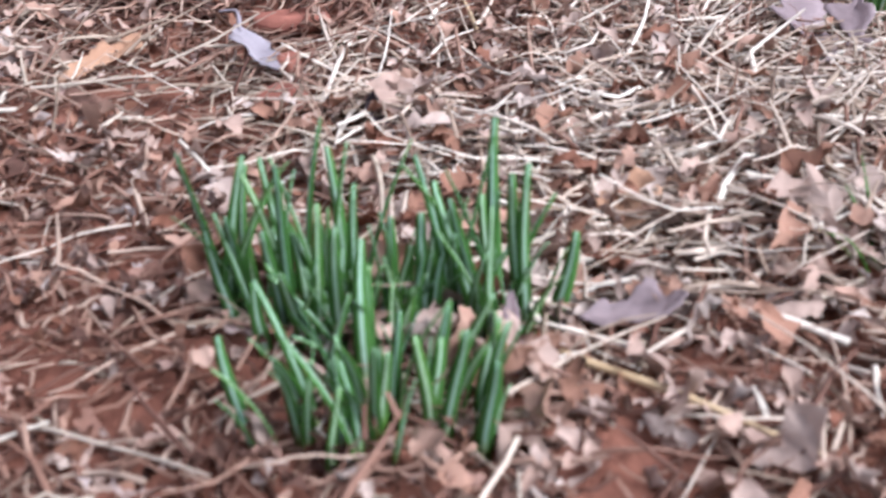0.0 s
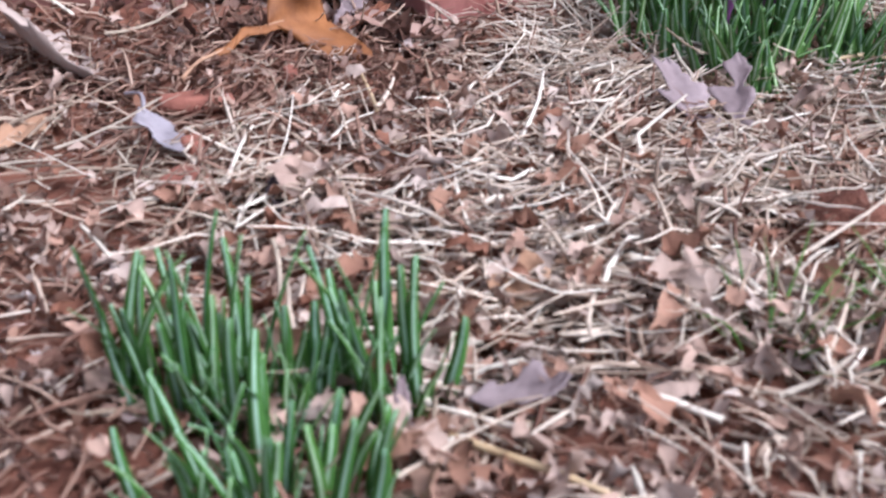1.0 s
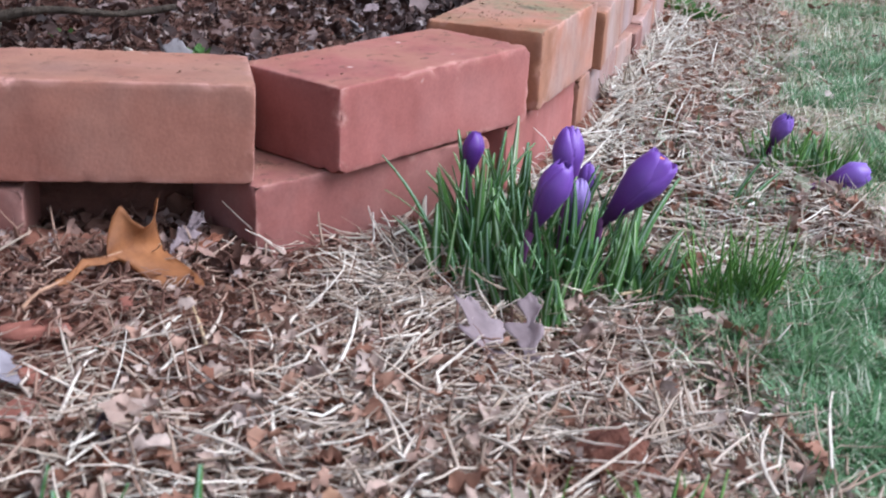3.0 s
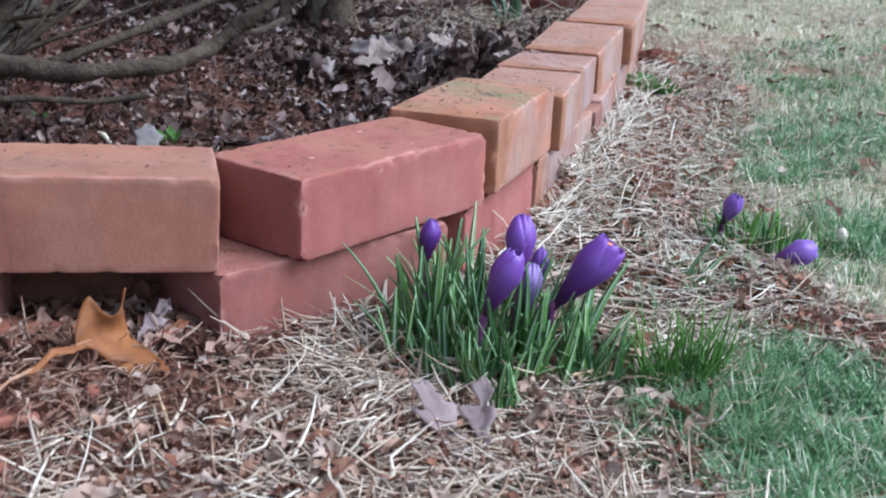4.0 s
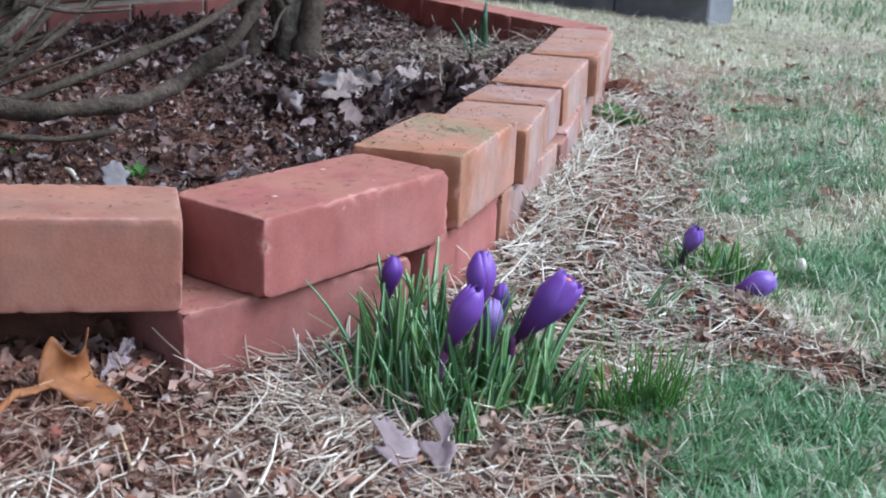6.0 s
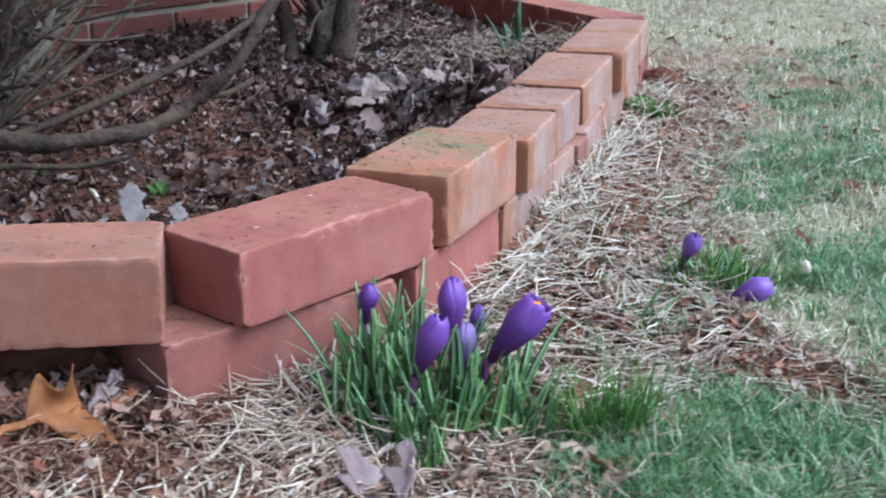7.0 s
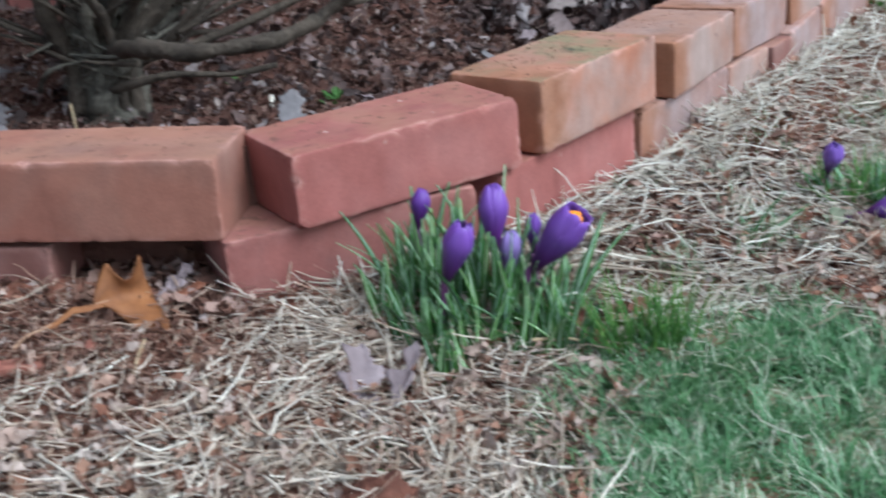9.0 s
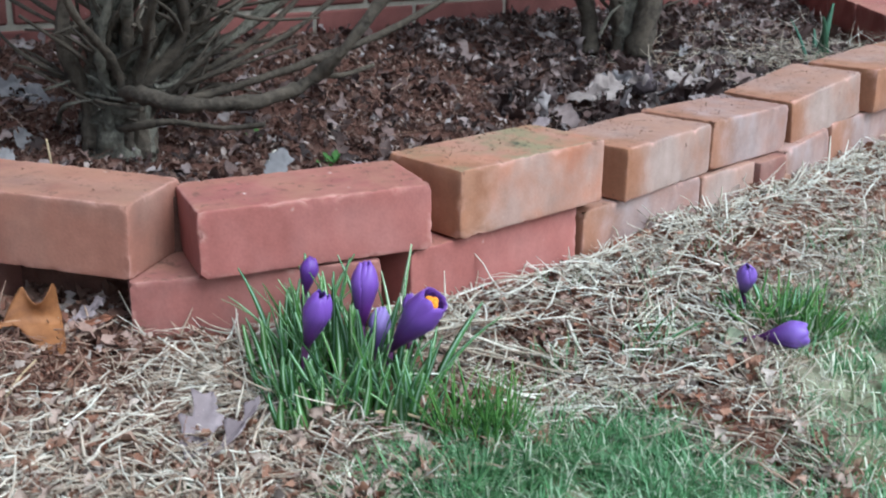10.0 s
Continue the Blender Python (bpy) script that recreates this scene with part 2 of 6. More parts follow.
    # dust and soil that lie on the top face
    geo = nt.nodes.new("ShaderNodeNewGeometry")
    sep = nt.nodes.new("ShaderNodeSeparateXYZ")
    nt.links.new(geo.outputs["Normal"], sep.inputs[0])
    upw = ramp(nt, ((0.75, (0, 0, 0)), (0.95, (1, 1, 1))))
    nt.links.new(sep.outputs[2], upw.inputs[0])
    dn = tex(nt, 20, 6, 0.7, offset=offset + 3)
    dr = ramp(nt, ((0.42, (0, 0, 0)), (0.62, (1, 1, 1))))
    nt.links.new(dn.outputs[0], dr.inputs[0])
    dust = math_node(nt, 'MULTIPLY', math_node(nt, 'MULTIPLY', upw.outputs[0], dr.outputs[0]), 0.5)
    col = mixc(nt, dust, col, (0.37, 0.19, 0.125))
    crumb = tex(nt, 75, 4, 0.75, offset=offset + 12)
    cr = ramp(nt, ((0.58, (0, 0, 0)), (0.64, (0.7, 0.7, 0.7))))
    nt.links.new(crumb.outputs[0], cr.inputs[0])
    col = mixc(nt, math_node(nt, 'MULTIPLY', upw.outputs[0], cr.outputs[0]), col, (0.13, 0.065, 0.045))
    if moss > 0:
        mn = tex(nt, 11, 6, 0.7, offset=offset + 6)
        mr = ramp(nt, ((0.45, (0, 0, 0)), (0.62, (1, 1, 1))))
        nt.links.new(mn.outputs[0], mr.inputs[0])
        mm = math_node(nt, 'MULTIPLY', math_node(nt, 'MULTIPLY', upw.outputs[0], mr.outputs[0]), moss)
        col = mixc(nt, mm, col, (0.235, 0.20, 0.115))
        dk = tex(nt, 42, 5, 0.8, offset=offset + 8)
        dkr = ramp(nt, ((0.54, (0, 0, 0)), (0.62, (1, 1, 1))))
        nt.links.new(dk.outputs[0], dkr.inputs[0])
        col = mixc(nt, math_node(nt, 'MULTIPLY', mm, dkr.outputs[0]), col, (0.06, 0.055, 0.035))
    # edges rubbed paler
    er = ramp(nt, ((0.508, (0, 0, 0)), (0.56, (1, 1, 1))))
    nt.links.new(geo.outputs["Pointiness"], er.inputs[0])
    en = tex(nt, 34, 4, 0.7, offset=offset + 15)
    enr = ramp(nt, ((0.46, (0.0, 0.0, 0.0)), (0.64, (1, 1, 1))))
    nt.links.new(en.outputs[0], enr.inputs[0])
    col = mixc(nt, math_node(nt, 'MULTIPLY', math_node(nt, 'MULTIPLY', er.outputs[0], enr.outputs[0]), rubbed), col, (0.60, 0.33, 0.28))
    nt.links.new(col, b.inputs["Base Color"])
    h = mixc(nt, 0.35, mid.outputs[0], fine.outputs[0])
    bumped(nt, b, h, 0.28, 0.0014)
    return m


def island_material(name, stops, rough=0.8, spec=0.25, grain=60, passing=0.0, uneven=0.5):
    """Litter and blades: each piece takes its own colour, with a grain over it."""
    m, nt, b = shader(name, rough, spec)
    geo = nt.nodes.new("ShaderNodeNewGeometry")
    r = ramp(nt, stops)
    nt.links.new(geo.outputs["Random Per Island"], r.inputs[0])
    g = tex(nt, grain, 4, 0.65)
    gr = ramp(nt, ((0.3, (0.55, 0.55, 0.55)), (0.7, (1.25, 1.25, 1.25))))
    nt.links.new(g.outputs[0], gr.inputs[0])
    col = mixc(nt, uneven, r.outputs[0], gr.outputs[0], 'MULTIPLY')
    nt.links.new(col, b.inputs["Base Color"])
    bumped(nt, b, g.outputs[0], 0.4, 0.002)
    if passing:
        t = nt.nodes.new("ShaderNodeBsdfTranslucent")
        nt.links.new(col, t.inputs["Color"])
        mx = nt.nodes.new("ShaderNodeMixShader")
        mx.inputs[0].default_value = passing
        nt.links.new(b.outputs[0], mx.inputs[1])
        nt.links.new(t.outputs[0], mx.inputs[2])
        nt.links.new(mx.outputs[0], nt.nodes["Material Output"].inputs["Surface"])
    return m


def plain_material(name, a, c, scale=40, rough=0.8, bump=0.4, passing=0.0, depth=0.002):
    m, nt, b = shader(name, rough, 0.25)
    g = tex(nt, scale, 5, 0.65)
    big = tex(nt, scale * 0.18, 3, 0.6)
    r = ramp(nt, ((0.32, a), (0.68, c)))
    nt.links.new(mixc(nt, 0.5, g.outputs[0], big.outputs[0]), r.inputs[0])
    nt.links.new(r.outputs[0], b.inputs["Base Color"])
    bumped(nt, b, g.outputs[0], bump, depth)
    if passing:
        t = nt.nodes.new("ShaderNodeBsdfTranslucent")
        nt.links.new(r.outputs[0], t.inputs["Color"])
        mx = nt.nodes.new("ShaderNodeMixShader")
        mx.inputs[0].default_value = passing
        nt.links.new(b.outputs[0], mx.inputs[1])
        nt.links.new(t.outputs[0], mx.inputs[2])
        nt.links.new(mx.outputs[0], nt.nodes["Material Output"].inputs["Surface"])
    return m


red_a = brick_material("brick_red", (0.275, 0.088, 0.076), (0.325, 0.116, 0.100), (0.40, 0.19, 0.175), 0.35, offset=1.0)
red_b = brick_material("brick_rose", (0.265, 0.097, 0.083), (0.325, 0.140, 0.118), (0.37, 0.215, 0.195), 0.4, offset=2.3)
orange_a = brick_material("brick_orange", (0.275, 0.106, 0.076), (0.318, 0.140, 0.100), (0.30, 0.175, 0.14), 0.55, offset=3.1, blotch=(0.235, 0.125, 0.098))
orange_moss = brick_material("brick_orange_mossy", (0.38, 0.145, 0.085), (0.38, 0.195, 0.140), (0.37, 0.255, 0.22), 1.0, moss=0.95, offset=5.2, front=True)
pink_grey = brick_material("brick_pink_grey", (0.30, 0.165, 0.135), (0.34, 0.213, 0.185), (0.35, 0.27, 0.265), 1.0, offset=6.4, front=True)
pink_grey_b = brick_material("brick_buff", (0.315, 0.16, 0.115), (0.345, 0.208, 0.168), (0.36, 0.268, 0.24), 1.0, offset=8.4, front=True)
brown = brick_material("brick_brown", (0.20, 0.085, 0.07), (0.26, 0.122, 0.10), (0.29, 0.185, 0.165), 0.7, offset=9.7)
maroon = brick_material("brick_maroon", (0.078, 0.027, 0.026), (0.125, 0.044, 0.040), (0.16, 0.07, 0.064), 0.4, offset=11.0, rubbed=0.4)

mortar_mat = plain_material("mortar", (0.22, 0.185, 0.155), (0.37, 0.32, 0.27), 90, 0.95, 0.6)


def ground_material():
    m, nt, b = shader("soil_and_turf", 0.95, 0.15)
    g = tex(nt, 55, 6, 0.7)
    big = tex(nt, 7, 4, 0.6)
    soil = ramp(nt, ((0.3, (0.115, 0.046, 0.032)), (0.55, (0.25, 0.108, 0.074)), (0.75, (0.38, 0.20, 0.15))))
    nt.links.new(mixc(nt, 0.55, big.outputs[0], g.outputs[0]), soil.inputs[0])
    turf = ramp(nt, ((0.3, (0.11, 0.115, 0.06)), (0.5, (0.28, 0.265, 0.175)), (0.72, (0.52, 0.47, 0.36))))
    tn = tex(nt, 22, 6, 0.75)
    nt.links.new(tn.outputs[0], turf.inputs[0])
    at = nt.nodes.new("ShaderNodeAttribute")
    at.attribute_name = "turf"
    col = mixc(nt, at.outputs["Fac"], soil.outputs[0], turf.outputs[0])
    nt.links.new(col, b.inputs["Base Color"])
    bumped(nt, b, g.outputs[0], 0.9, 0.006)
    return m


ground_mat = ground_material()
bed_mat = plain_material("bed_mulch", (0.045, 0.020, 0.015), (0.15, 0.068, 0.050), 60, 0.95, 0.9, depth=0.006)
straw_mat = island_material("dry_straw", ((0.0, (0.17, 0.115, 0.085)), (0.3, (0.37, 0.28, 0.21)), (0.6, (0.57, 0.475, 0.375)), (0.87, (0.69, 0.60, 0.50)), (1.0, (0.80, 0.74, 0.65))), 0.6, 0.3, 70, 0.15, 0.6)
chip_mat = island_material("leaf_crumbs", ((0.0, (0.19, 0.075, 0.045)), (0.3, (0.35, 0.19, 0.13)), (0.55, (0.45, 0.31, 0.25)), (0.8, (0.43, 0.32, 0.27)), (1.0, (0.50, 0.41, 0.36))), 0.75, 0.3, 70, 0.1, 0.7)
bleached_mat = island_material("bleached_straw", ((0.0, (0.36, 0.30, 0.23)), (0.3, (0.57, 0.50, 0.405)), (0.7, (0.73, 0.67, 0.58)), (1.0, (0.84, 0.80, 0.72))), 0.55, 0.35, 70, 0.1, 0.5)
mulch_mat = island_material("leaf_mulch", ((0.0, (0.07, 0.034, 0.026)), (0.4, (0.19, 0.095, 0.068)), (0.75, (0.31, 0.185, 0.145)), (0.92, (0.42, 0.30, 0.265)), (1.0, (0.52, 0.44, 0.41))), 0.8, 0.25, 70, 0.1, 0.7)
warm_straw_mat = island_material("tan_straw", ((0.0, (0.34, 0.235, 0.17)), (0.4, (0.58, 0.46, 0.365)), (0.8, (0.75, 0.65, 0.55)), (1.0, (0.84, 0.77, 0.67))), 0.6, 0.3, 70, 0.1, 0.7)
dirt_mat = island_material("dirt_crumbs", ((0.0, (0.11, 0.055, 0.04)), (0.5, (0.24, 0.125, 0.09)), (0.9, (0.38, 0.23, 0.17)), (1.0, (0.50, 0.38, 0.30))), 0.9, 0.2, 90)
bed_crumb_mat = island_material("bed_crumbs", ((0.0, (0.055, 0.024, 0.018)), (0.5, (0.132, 0.067, 0.051)), (0.85, (0.22, 0.142, 0.116)), (1.0, (0.37, 0.295, 0.27))), 0.8, 0.25, 70, 0.1, 0.7)
fibre_mat = island_material("brown_fibres", ((0.0, (0.10, 0.045, 0.032)), (0.4, (0.22, 0.115, 0.082)), (0.8, (0.34, 0.215, 0.16)), (1.0, (0.50, 0.38, 0.30))), 0.7, 0.25, 90)
bed_leaf_mat = island_material("bed_leaves", ((0.0, (0.026, 0.015, 0.014)), (0.32, (0.070, 0.040, 0.035)), (0.60, (0.15, 0.092, 0.082)), (0.82, (0.25, 0.185, 0.178)), (1.0, (0.42, 0.36, 0.355))), 0.7, 0.35, 70, 0.1, 0.7)
grass_mat = island_material("grass_blades", ((0.0, (0.058, 0.155, 0.055)), (0.4, (0.115, 0.26, 0.097)), (0.68, (0.21, 0.37, 0.19)), (0.84, (0.38, 0.47, 0.32)), (1.0, (0.72, 0.69, 0.56))), 0.45, 0.45, 80, 0.25, 0.3)
fresh_grass_mat = island_material("fresh_grass_blades", ((0.0, (0.060, 0.145, 0.050)), (0.5, (0.115, 0.235, 0.088)), (0.85, (0.20, 0.33, 0.16)), (1.0, (0.42, 0.46, 0.30))), 0.5, 0.4, 80, 0.25, 0.3)
far_grass_mat = island_material("far_grass_blades", ((0.0, (0.08, 0.165, 0.075)), (0.35, (0.17, 0.27, 0.13)), (0.5, (0.40, 0.42, 0.29)), (1.0, (0.66, 0.62, 0.50))), 0.6, 0.3, 40, 0.25, 0.3)
dead_grass_mat = island_material("dead_grass_blades", ((0.0, (0.22, 0.26, 0.13)), (0.4, (0.54, 0.54, 0.38)), (1.0, (0.86, 0.83, 0.71))), 0.6, 0.3, 40, 0.2, 0.3)
bark_mat = plain_material("shrub_bark", (0.026, 0.020, 0.017), (0.23, 0.205, 0.165), 110, 0.95, 1.0, depth=0.008)
bark_dark = plain_material("limb_bark", (0.019, 0.0145, 0.0115), (0.125, 0.096, 0.074), 120, 0.92, 1.0, depth=0.005)

# ---- ground ----
def spaced(lo, hi, step, far, growth):
    mid = list(np.arange(lo, hi, step))
    up, d = [], step
    x = mid[-1]
    while x < far:
        d *= growth
        x += d
        up.append(x)
    down, d = [], step
    x = lo
    while x > -far:
        d *= growth
        x -= d
        down.append(x)
    return np.array(down[::-1] + mid + up)


def build_ground():
    xs, ys = spaced(-0.62, 1.0, 0.0065, 400, 1.13), spaced(-0.52, 0.36, 0.0065, 400, 1.13)
    gx, gy = np.meshgrid(xs, ys, indexing="ij")
    z = ground_z(gx, gy)
    # under the raised bed the sheet stays low
    z = np.where(gy > wall_front(gx) + 0.03, np.minimum(z, 0.0), z)
    verts = np.stack([gx, gy, z], -1).reshape(-1, 3)
    nx, ny = len(xs), len(ys)
    i, j = np.meshgrid(np.arange(nx - 1), np.arange(ny - 1), indexing="ij")
    a = (i * ny + j).ravel()
    quads = np.stack([a, a + ny, a + ny + 1, a + 1], -1)
    me = quick_mesh("ground", verts, quads, ground_mat)
    turf = np.clip((grass_edge(verts[:, 0]) - verts[:, 1]) / 0.10 + 0.2, 0, 1)
    turf = turf * np.clip(vnoise(verts[:, 0], verts[:, 1], 0.12, 9) * 2.2 - 0.3, 0, 1)
    turf = np.maximum(turf, np.clip(np.hypot(verts[:, 0], verts[:, 1]) / 1.5 - 0.8, 0, 0.95))
    me.attributes.new("turf", 'FLOAT', 'POINT').data.foreach_set("value", turf.astype(np.float32))
    return tagged(new("ground", me), "red clay soil with crumbs running into a patchy lawn", "ground", kind="structure")


build_ground()

HOUSE_SLOPE = 0.20


def house_y(x):
    return 1.10 + HOUSE_SLOPE * x


def bed_front(x):
    """Where the bed's soil starts, behind the bricks."""
    return wall_front(x) + 0.082 + 0.085 * np.clip((-0.14 - np.asarray(x, float)) / 0.08, 0, 1)


def bed_z(x, y):
    base = 0.020 + 0.012 * vnoise(x, y, 0.3, 11) + 0.045 * np.exp(-np.hypot(x - 1.2, y - 0.72) / 0.18)
    lip = np.exp(-np.clip(y - bed_front(x), 0, 9) / 0.07)
    base = base + 0.050 * np.clip((y - house_y(x) + 0.45) / 0.42, 0, 1) + 0.026 * np.clip((0.15 - x) / 0.16, 0, 1)
    return base + 0.060 * lip * (x > -0.02) + 0.045 * lip * (x < -0.2) + (vnoise(x, y, 0.035, 12) - 0.5) * 0.012


def build_bed():
    nu, nv = 190, 110
    u, v = np.linspace(0, 1, nu), np.linspace(0, 1, nv) ** 1.3
    wx = np.interp(u, (0, 1), (-0.72, 1.33))
    wy = bed_front(wx)
    wx2 = wx - 0.03
    hx = np.interp(u, (0, 1), (-0.80, 1.72))
    hy = house_y(hx)
    x = wx2[:, None] * (1 - v) + hx[:, None] * v
    y = wy[:, None] * (1 - v) + hy[:, None] * v
    z = bed_z(x, y)
    # the front edge turns down behind the bricks
    x, y, z = (np.concatenate([w[:, :1], w], 1) for w in (x, y, z))
    z[:, 0] = -0.01
    verts = np.stack([x, y, z], -1).reshape(-1, 3)
    n = nv + 1
    i, j = np.meshgrid(np.arange(nu - 1), np.arange(n - 1), indexing="ij")
    a = (i * n + j).ravel()
    me = quick_mesh("bed_soil", verts, np.stack([a, a + n, a + n + 1, a + 1], -1), bed_mat)
    return tagged(new("bed_soil", me), "dark damp mulch filling the raised flower bed", "soil", kind="structure")


build_bed()


# ---- bricks ----
def axis_cuts(half, r, n):
    inner = np.linspace(-half + r, half - r, n)
    return np.concatenate([[-half, -half + r * 0.35], inner, [half - r * 0.35, half]])


def brick_mesh(name, length, depth, height, material, seed, worn=1.0, fine=1.0):
    """A worn clay brick, its middle at the origin, with rounded, chipped edges."""
    half = np.array([length, depth, height]) / 2
    r = 0.0010 * worn + 0.0005
    cuts = [axis_cuts(half[k], r, max(3, int((56, 26, 16)[k] * fine))) for k in range(3)]
    index, verts, faces = {}, [], []

    def corner(p):
        key = (round(p[0], 6), round(p[1], 6), round(p[2], 6))
        if key not in index:
            index[key] = len(verts)
            v = Vector(p)
            core = Vector([max(-half[k] + r, min(half[k] - r, p[k])) for k in range(3)])
            d = v - core
            if d.length > 1e-9:
                v = core + d.normalized() * r
            edge = sum(1 for k in range(3) if half[k] - abs(p[k]) < r * 1.6)
            q = Vector(p) * 38 + Vector((seed * 3.1, seed * 1.7, seed))
            w = noise.noise(Vector(p) * 11 + Vector((seed, 0, 0))) * 0.0004
            w += noise.noise(q * 3) * 0.00018
            if edge >= 2:
                w -= max(0.0, noise.noise(q * 3.2) - 0.25) * 0.0046 * worn
                if edge == 3:
                    w -= (0.5 + noise.noise(q * 0.3)) * 0.0035 * worn
            v += (d.normalized() if d.length > 1e-9 else Vector([0 if abs(p[k]) < half[k] - 1e-9 else math.copysign(1, p[k]) for k in range(3)])) * w
            verts.append(v)
        return index[key]

    for k in range(3):
        a, b = (k + 1) % 3, (k + 2) % 3
        for s in (-1, 1):
            for i in range(len(cuts[a]) - 1):
                for j in range(len(cuts[b]) - 1):
                    quad = []
                    for di, dj in ((0, 0), (1, 0), (1, 1), (0, 1)):
                        p = [0, 0, 0]
                        p[k], p[a], p[b] = s * half[k], cuts[a][i + di], cuts[b][j + dj]
                        quad.append(corner(p))
                    faces.append(quad if s > 0 else quad[::-1])
    return mesh_of(name, verts, faces, True, material)


border = tagged(new("brick_border_wall"), "low dry-stacked border wall of red and orange garden bricks", "garden wall")


def lay(p0, p1, height, depth, material, seed, label="", worn=1.0, fine=1.0, parent=border, lean=0.0):
    """A brick whose lower front edge runs from p0 to p1; its depth goes back to the left of that line."""
    a, b = Vector(p0), Vector(p1)
    x = (b - a).normalized()
    y = Vector((-x.y, x.x, 0)).normalized()
    z = x.cross(y)
    mid = (a + b) / 2 + y * depth / 2 + z * height / 2
    m = Matrix((x, y, z)).transposed().to_4x4()
    m.translation = mid
    me = brick_mesh("brick", (b - a).length, depth, height, material, seed, worn, fine)
    return part("brick", me, parent, label, m @ pose(0, 0, 0, lean))


# upper course, from the house corner round to the far bend
lay((-0.36, 0.352, 0.058), (-0.214, 0.203, 0.058), 0.060, 0.094, orange_a, 31, "orange clay brick")
lay((-0.222, 0.150, 0.066), (-0.0515, 0.0218, 0.060), 0.0612, 0.091, orange_a, 2, "large orange clay brick with brown smears")
lay((0.0, 0.0, 0.0605), (0.195, 0.001, 0.0645), 0.056, 0.094, red_a, 3, "smooth red clay brick with a chipped corner", 1.1)
lay((0.226, 0.014, 0.0645), (0.406, 0.085, 0.063), 0.061, 0.095, orange_moss, 5, "orange clay brick with mossy top")
lay((0.440, 0.097, 0.055), (0.593, 0.177, 0.053), 0.054, 0.096, pink_grey_b, 6, "weathered pinkish clay brick")
lay((0.598, 0.181, 0.053), (0.766, 0.267, 0.045), 0.055, 0.096, pink_grey, 7, "weathered greyish pink clay brick")
lay((0.777, 0.269, 0.047), (0.931, 0.329, 0.066), 0.056, 0.098, pink_grey_b, 8, "buff and pink clay brick")
lay((0.957, 0.330, 0.064), (1.143, 0.424, 0.066), 0.058, 0.098, pink_grey_b, 9, fine=0.6)
lay((1.150, 0.429, 0.064), (1.335, 0.528, 0.064), 0.058, 0.098, pink_grey_b, 10, fine=0.6)
# lower course, half sunk in the soil
lay((-0.350, 0.280, 0.000), (-0.158, 0.104, 0.000), 0.059, 0.094, brown, 11, "dull brown-red clay brick sunk in leaf mulch")
lay((-0.053, 0.018, 0.000), (0.148, -0.003, 0.001), 0.0595, 0.094, red_b, 12, "rose red clay brick half buried in straw")
lay((0.177, 0.004, 0.002), (0.378, 0.083, 0.002), 0.0600, 0.094, red_a, 13)
lay((0.386, 0.084, -0.004), (0.577, 0.168, -0.006), 0.058, 0.094, pink_grey, 14)
lay((0.582, 0.171, -0.008), (0.684, 0.215, -0.009), 0.057, 0.094, pink_grey_b, 15, fine=0.7)
lay((0.694, 0.216, -0.012), (0.752, 0.243, -0.012), 0.057, 0.094, brown, 20, "short dull brown end of a clay brick", fine=0.7)
lay((0.758, 0.248, -0.010), (0.860, 0.295, 0.002), 0.058, 0.094, pink_grey, 16, fine=0.7)
lay((0.866, 0.300, 0.004), (1.066, 0.398, 0.004), 0.0585, 0.094, pink_grey, 17, fine=0.6)
lay((1.074, 0.404, 0.004), (1.286, 0.512, 0.004), 0.0585, 0.094, pink_grey_b, 18, fine=0.6)
lay((1.296, 0.516, 0.004), (1.420, 0.585, 0.004), 0.0585, 0.080, red_b, 19, fine=0.6)
# the return towards the house
rx, ry = 0.43, 0.903
for n in range(6):
    ax, ay = 1.395 + n * 0.205 * rx, 0.575 + n * 0.205 * ry
    lay((ax, ay, 0.064), (ax + 0.198 * rx, ay + 0.198 * ry, 0.064), 0.058, 0.095, red_a, 40 + n, fine=0.6)
    lay((ax + 0.02, ay, 0.004), (ax + 0.02 + 0.2 * rx, ay + 0.2 * ry, 0.004), 0.0585, 0.095, red_b, 50 + n, fine=0.5)
    if n > 2:
        lay((ax, ay, 0.124), (ax + 0.198 * rx, ay + 0.198 * ry, 0.124), 0.058, 0.095, red_a, 60 + n, fine=0.6)
# third course where the border climbs to the house
lay((-0.400, 0.400, 0.1195), (-0.193, 0.318, 0.1195), 0.060, 0.094, maroon, 70, "dark maroon brick on the third course")
lay((-0.62, 0.56, 0.0), (-0.358, 0.292, 0.0), 0.059, 0.094, red_b, 71, fine=0.5)
lay((-0.56, 0.57, 0.059), (-0.366, 0.362, 0.059), 0.059, 0.094, red_a, 72, fine=0.5)

# ---- house wall ----
COURSE, UNIT, JOINT = 0.0667, 0.213, 0.010
hu = Vector((1, HOUSE_SLOPE, 0)).normalized()
hm = Matrix((hu, Vector((-hu.y, hu.x, 0)), Vector((0, 0, 1)))).transposed().to_4x4()
hm.translation = (0, 1.10, 0.0)


def box_mesh(name, size, material, edge=0.002):
    bm = bmesh.new()
    bmesh.ops.create_cube(bm, size=1.0)
    for v in bm.verts:
        v.co = Vector([v.co[k] * size[k] for k in range(3)])
    if edge:
        bmesh.ops.bevel(bm, geom=bm.edges[:], offset=edge, segments=1, affect='EDGES')
    me = bpy.data.meshes.new(name)
    bm.to_mesh(me)
    bm.free()
    me.materials.append(material)
    return me


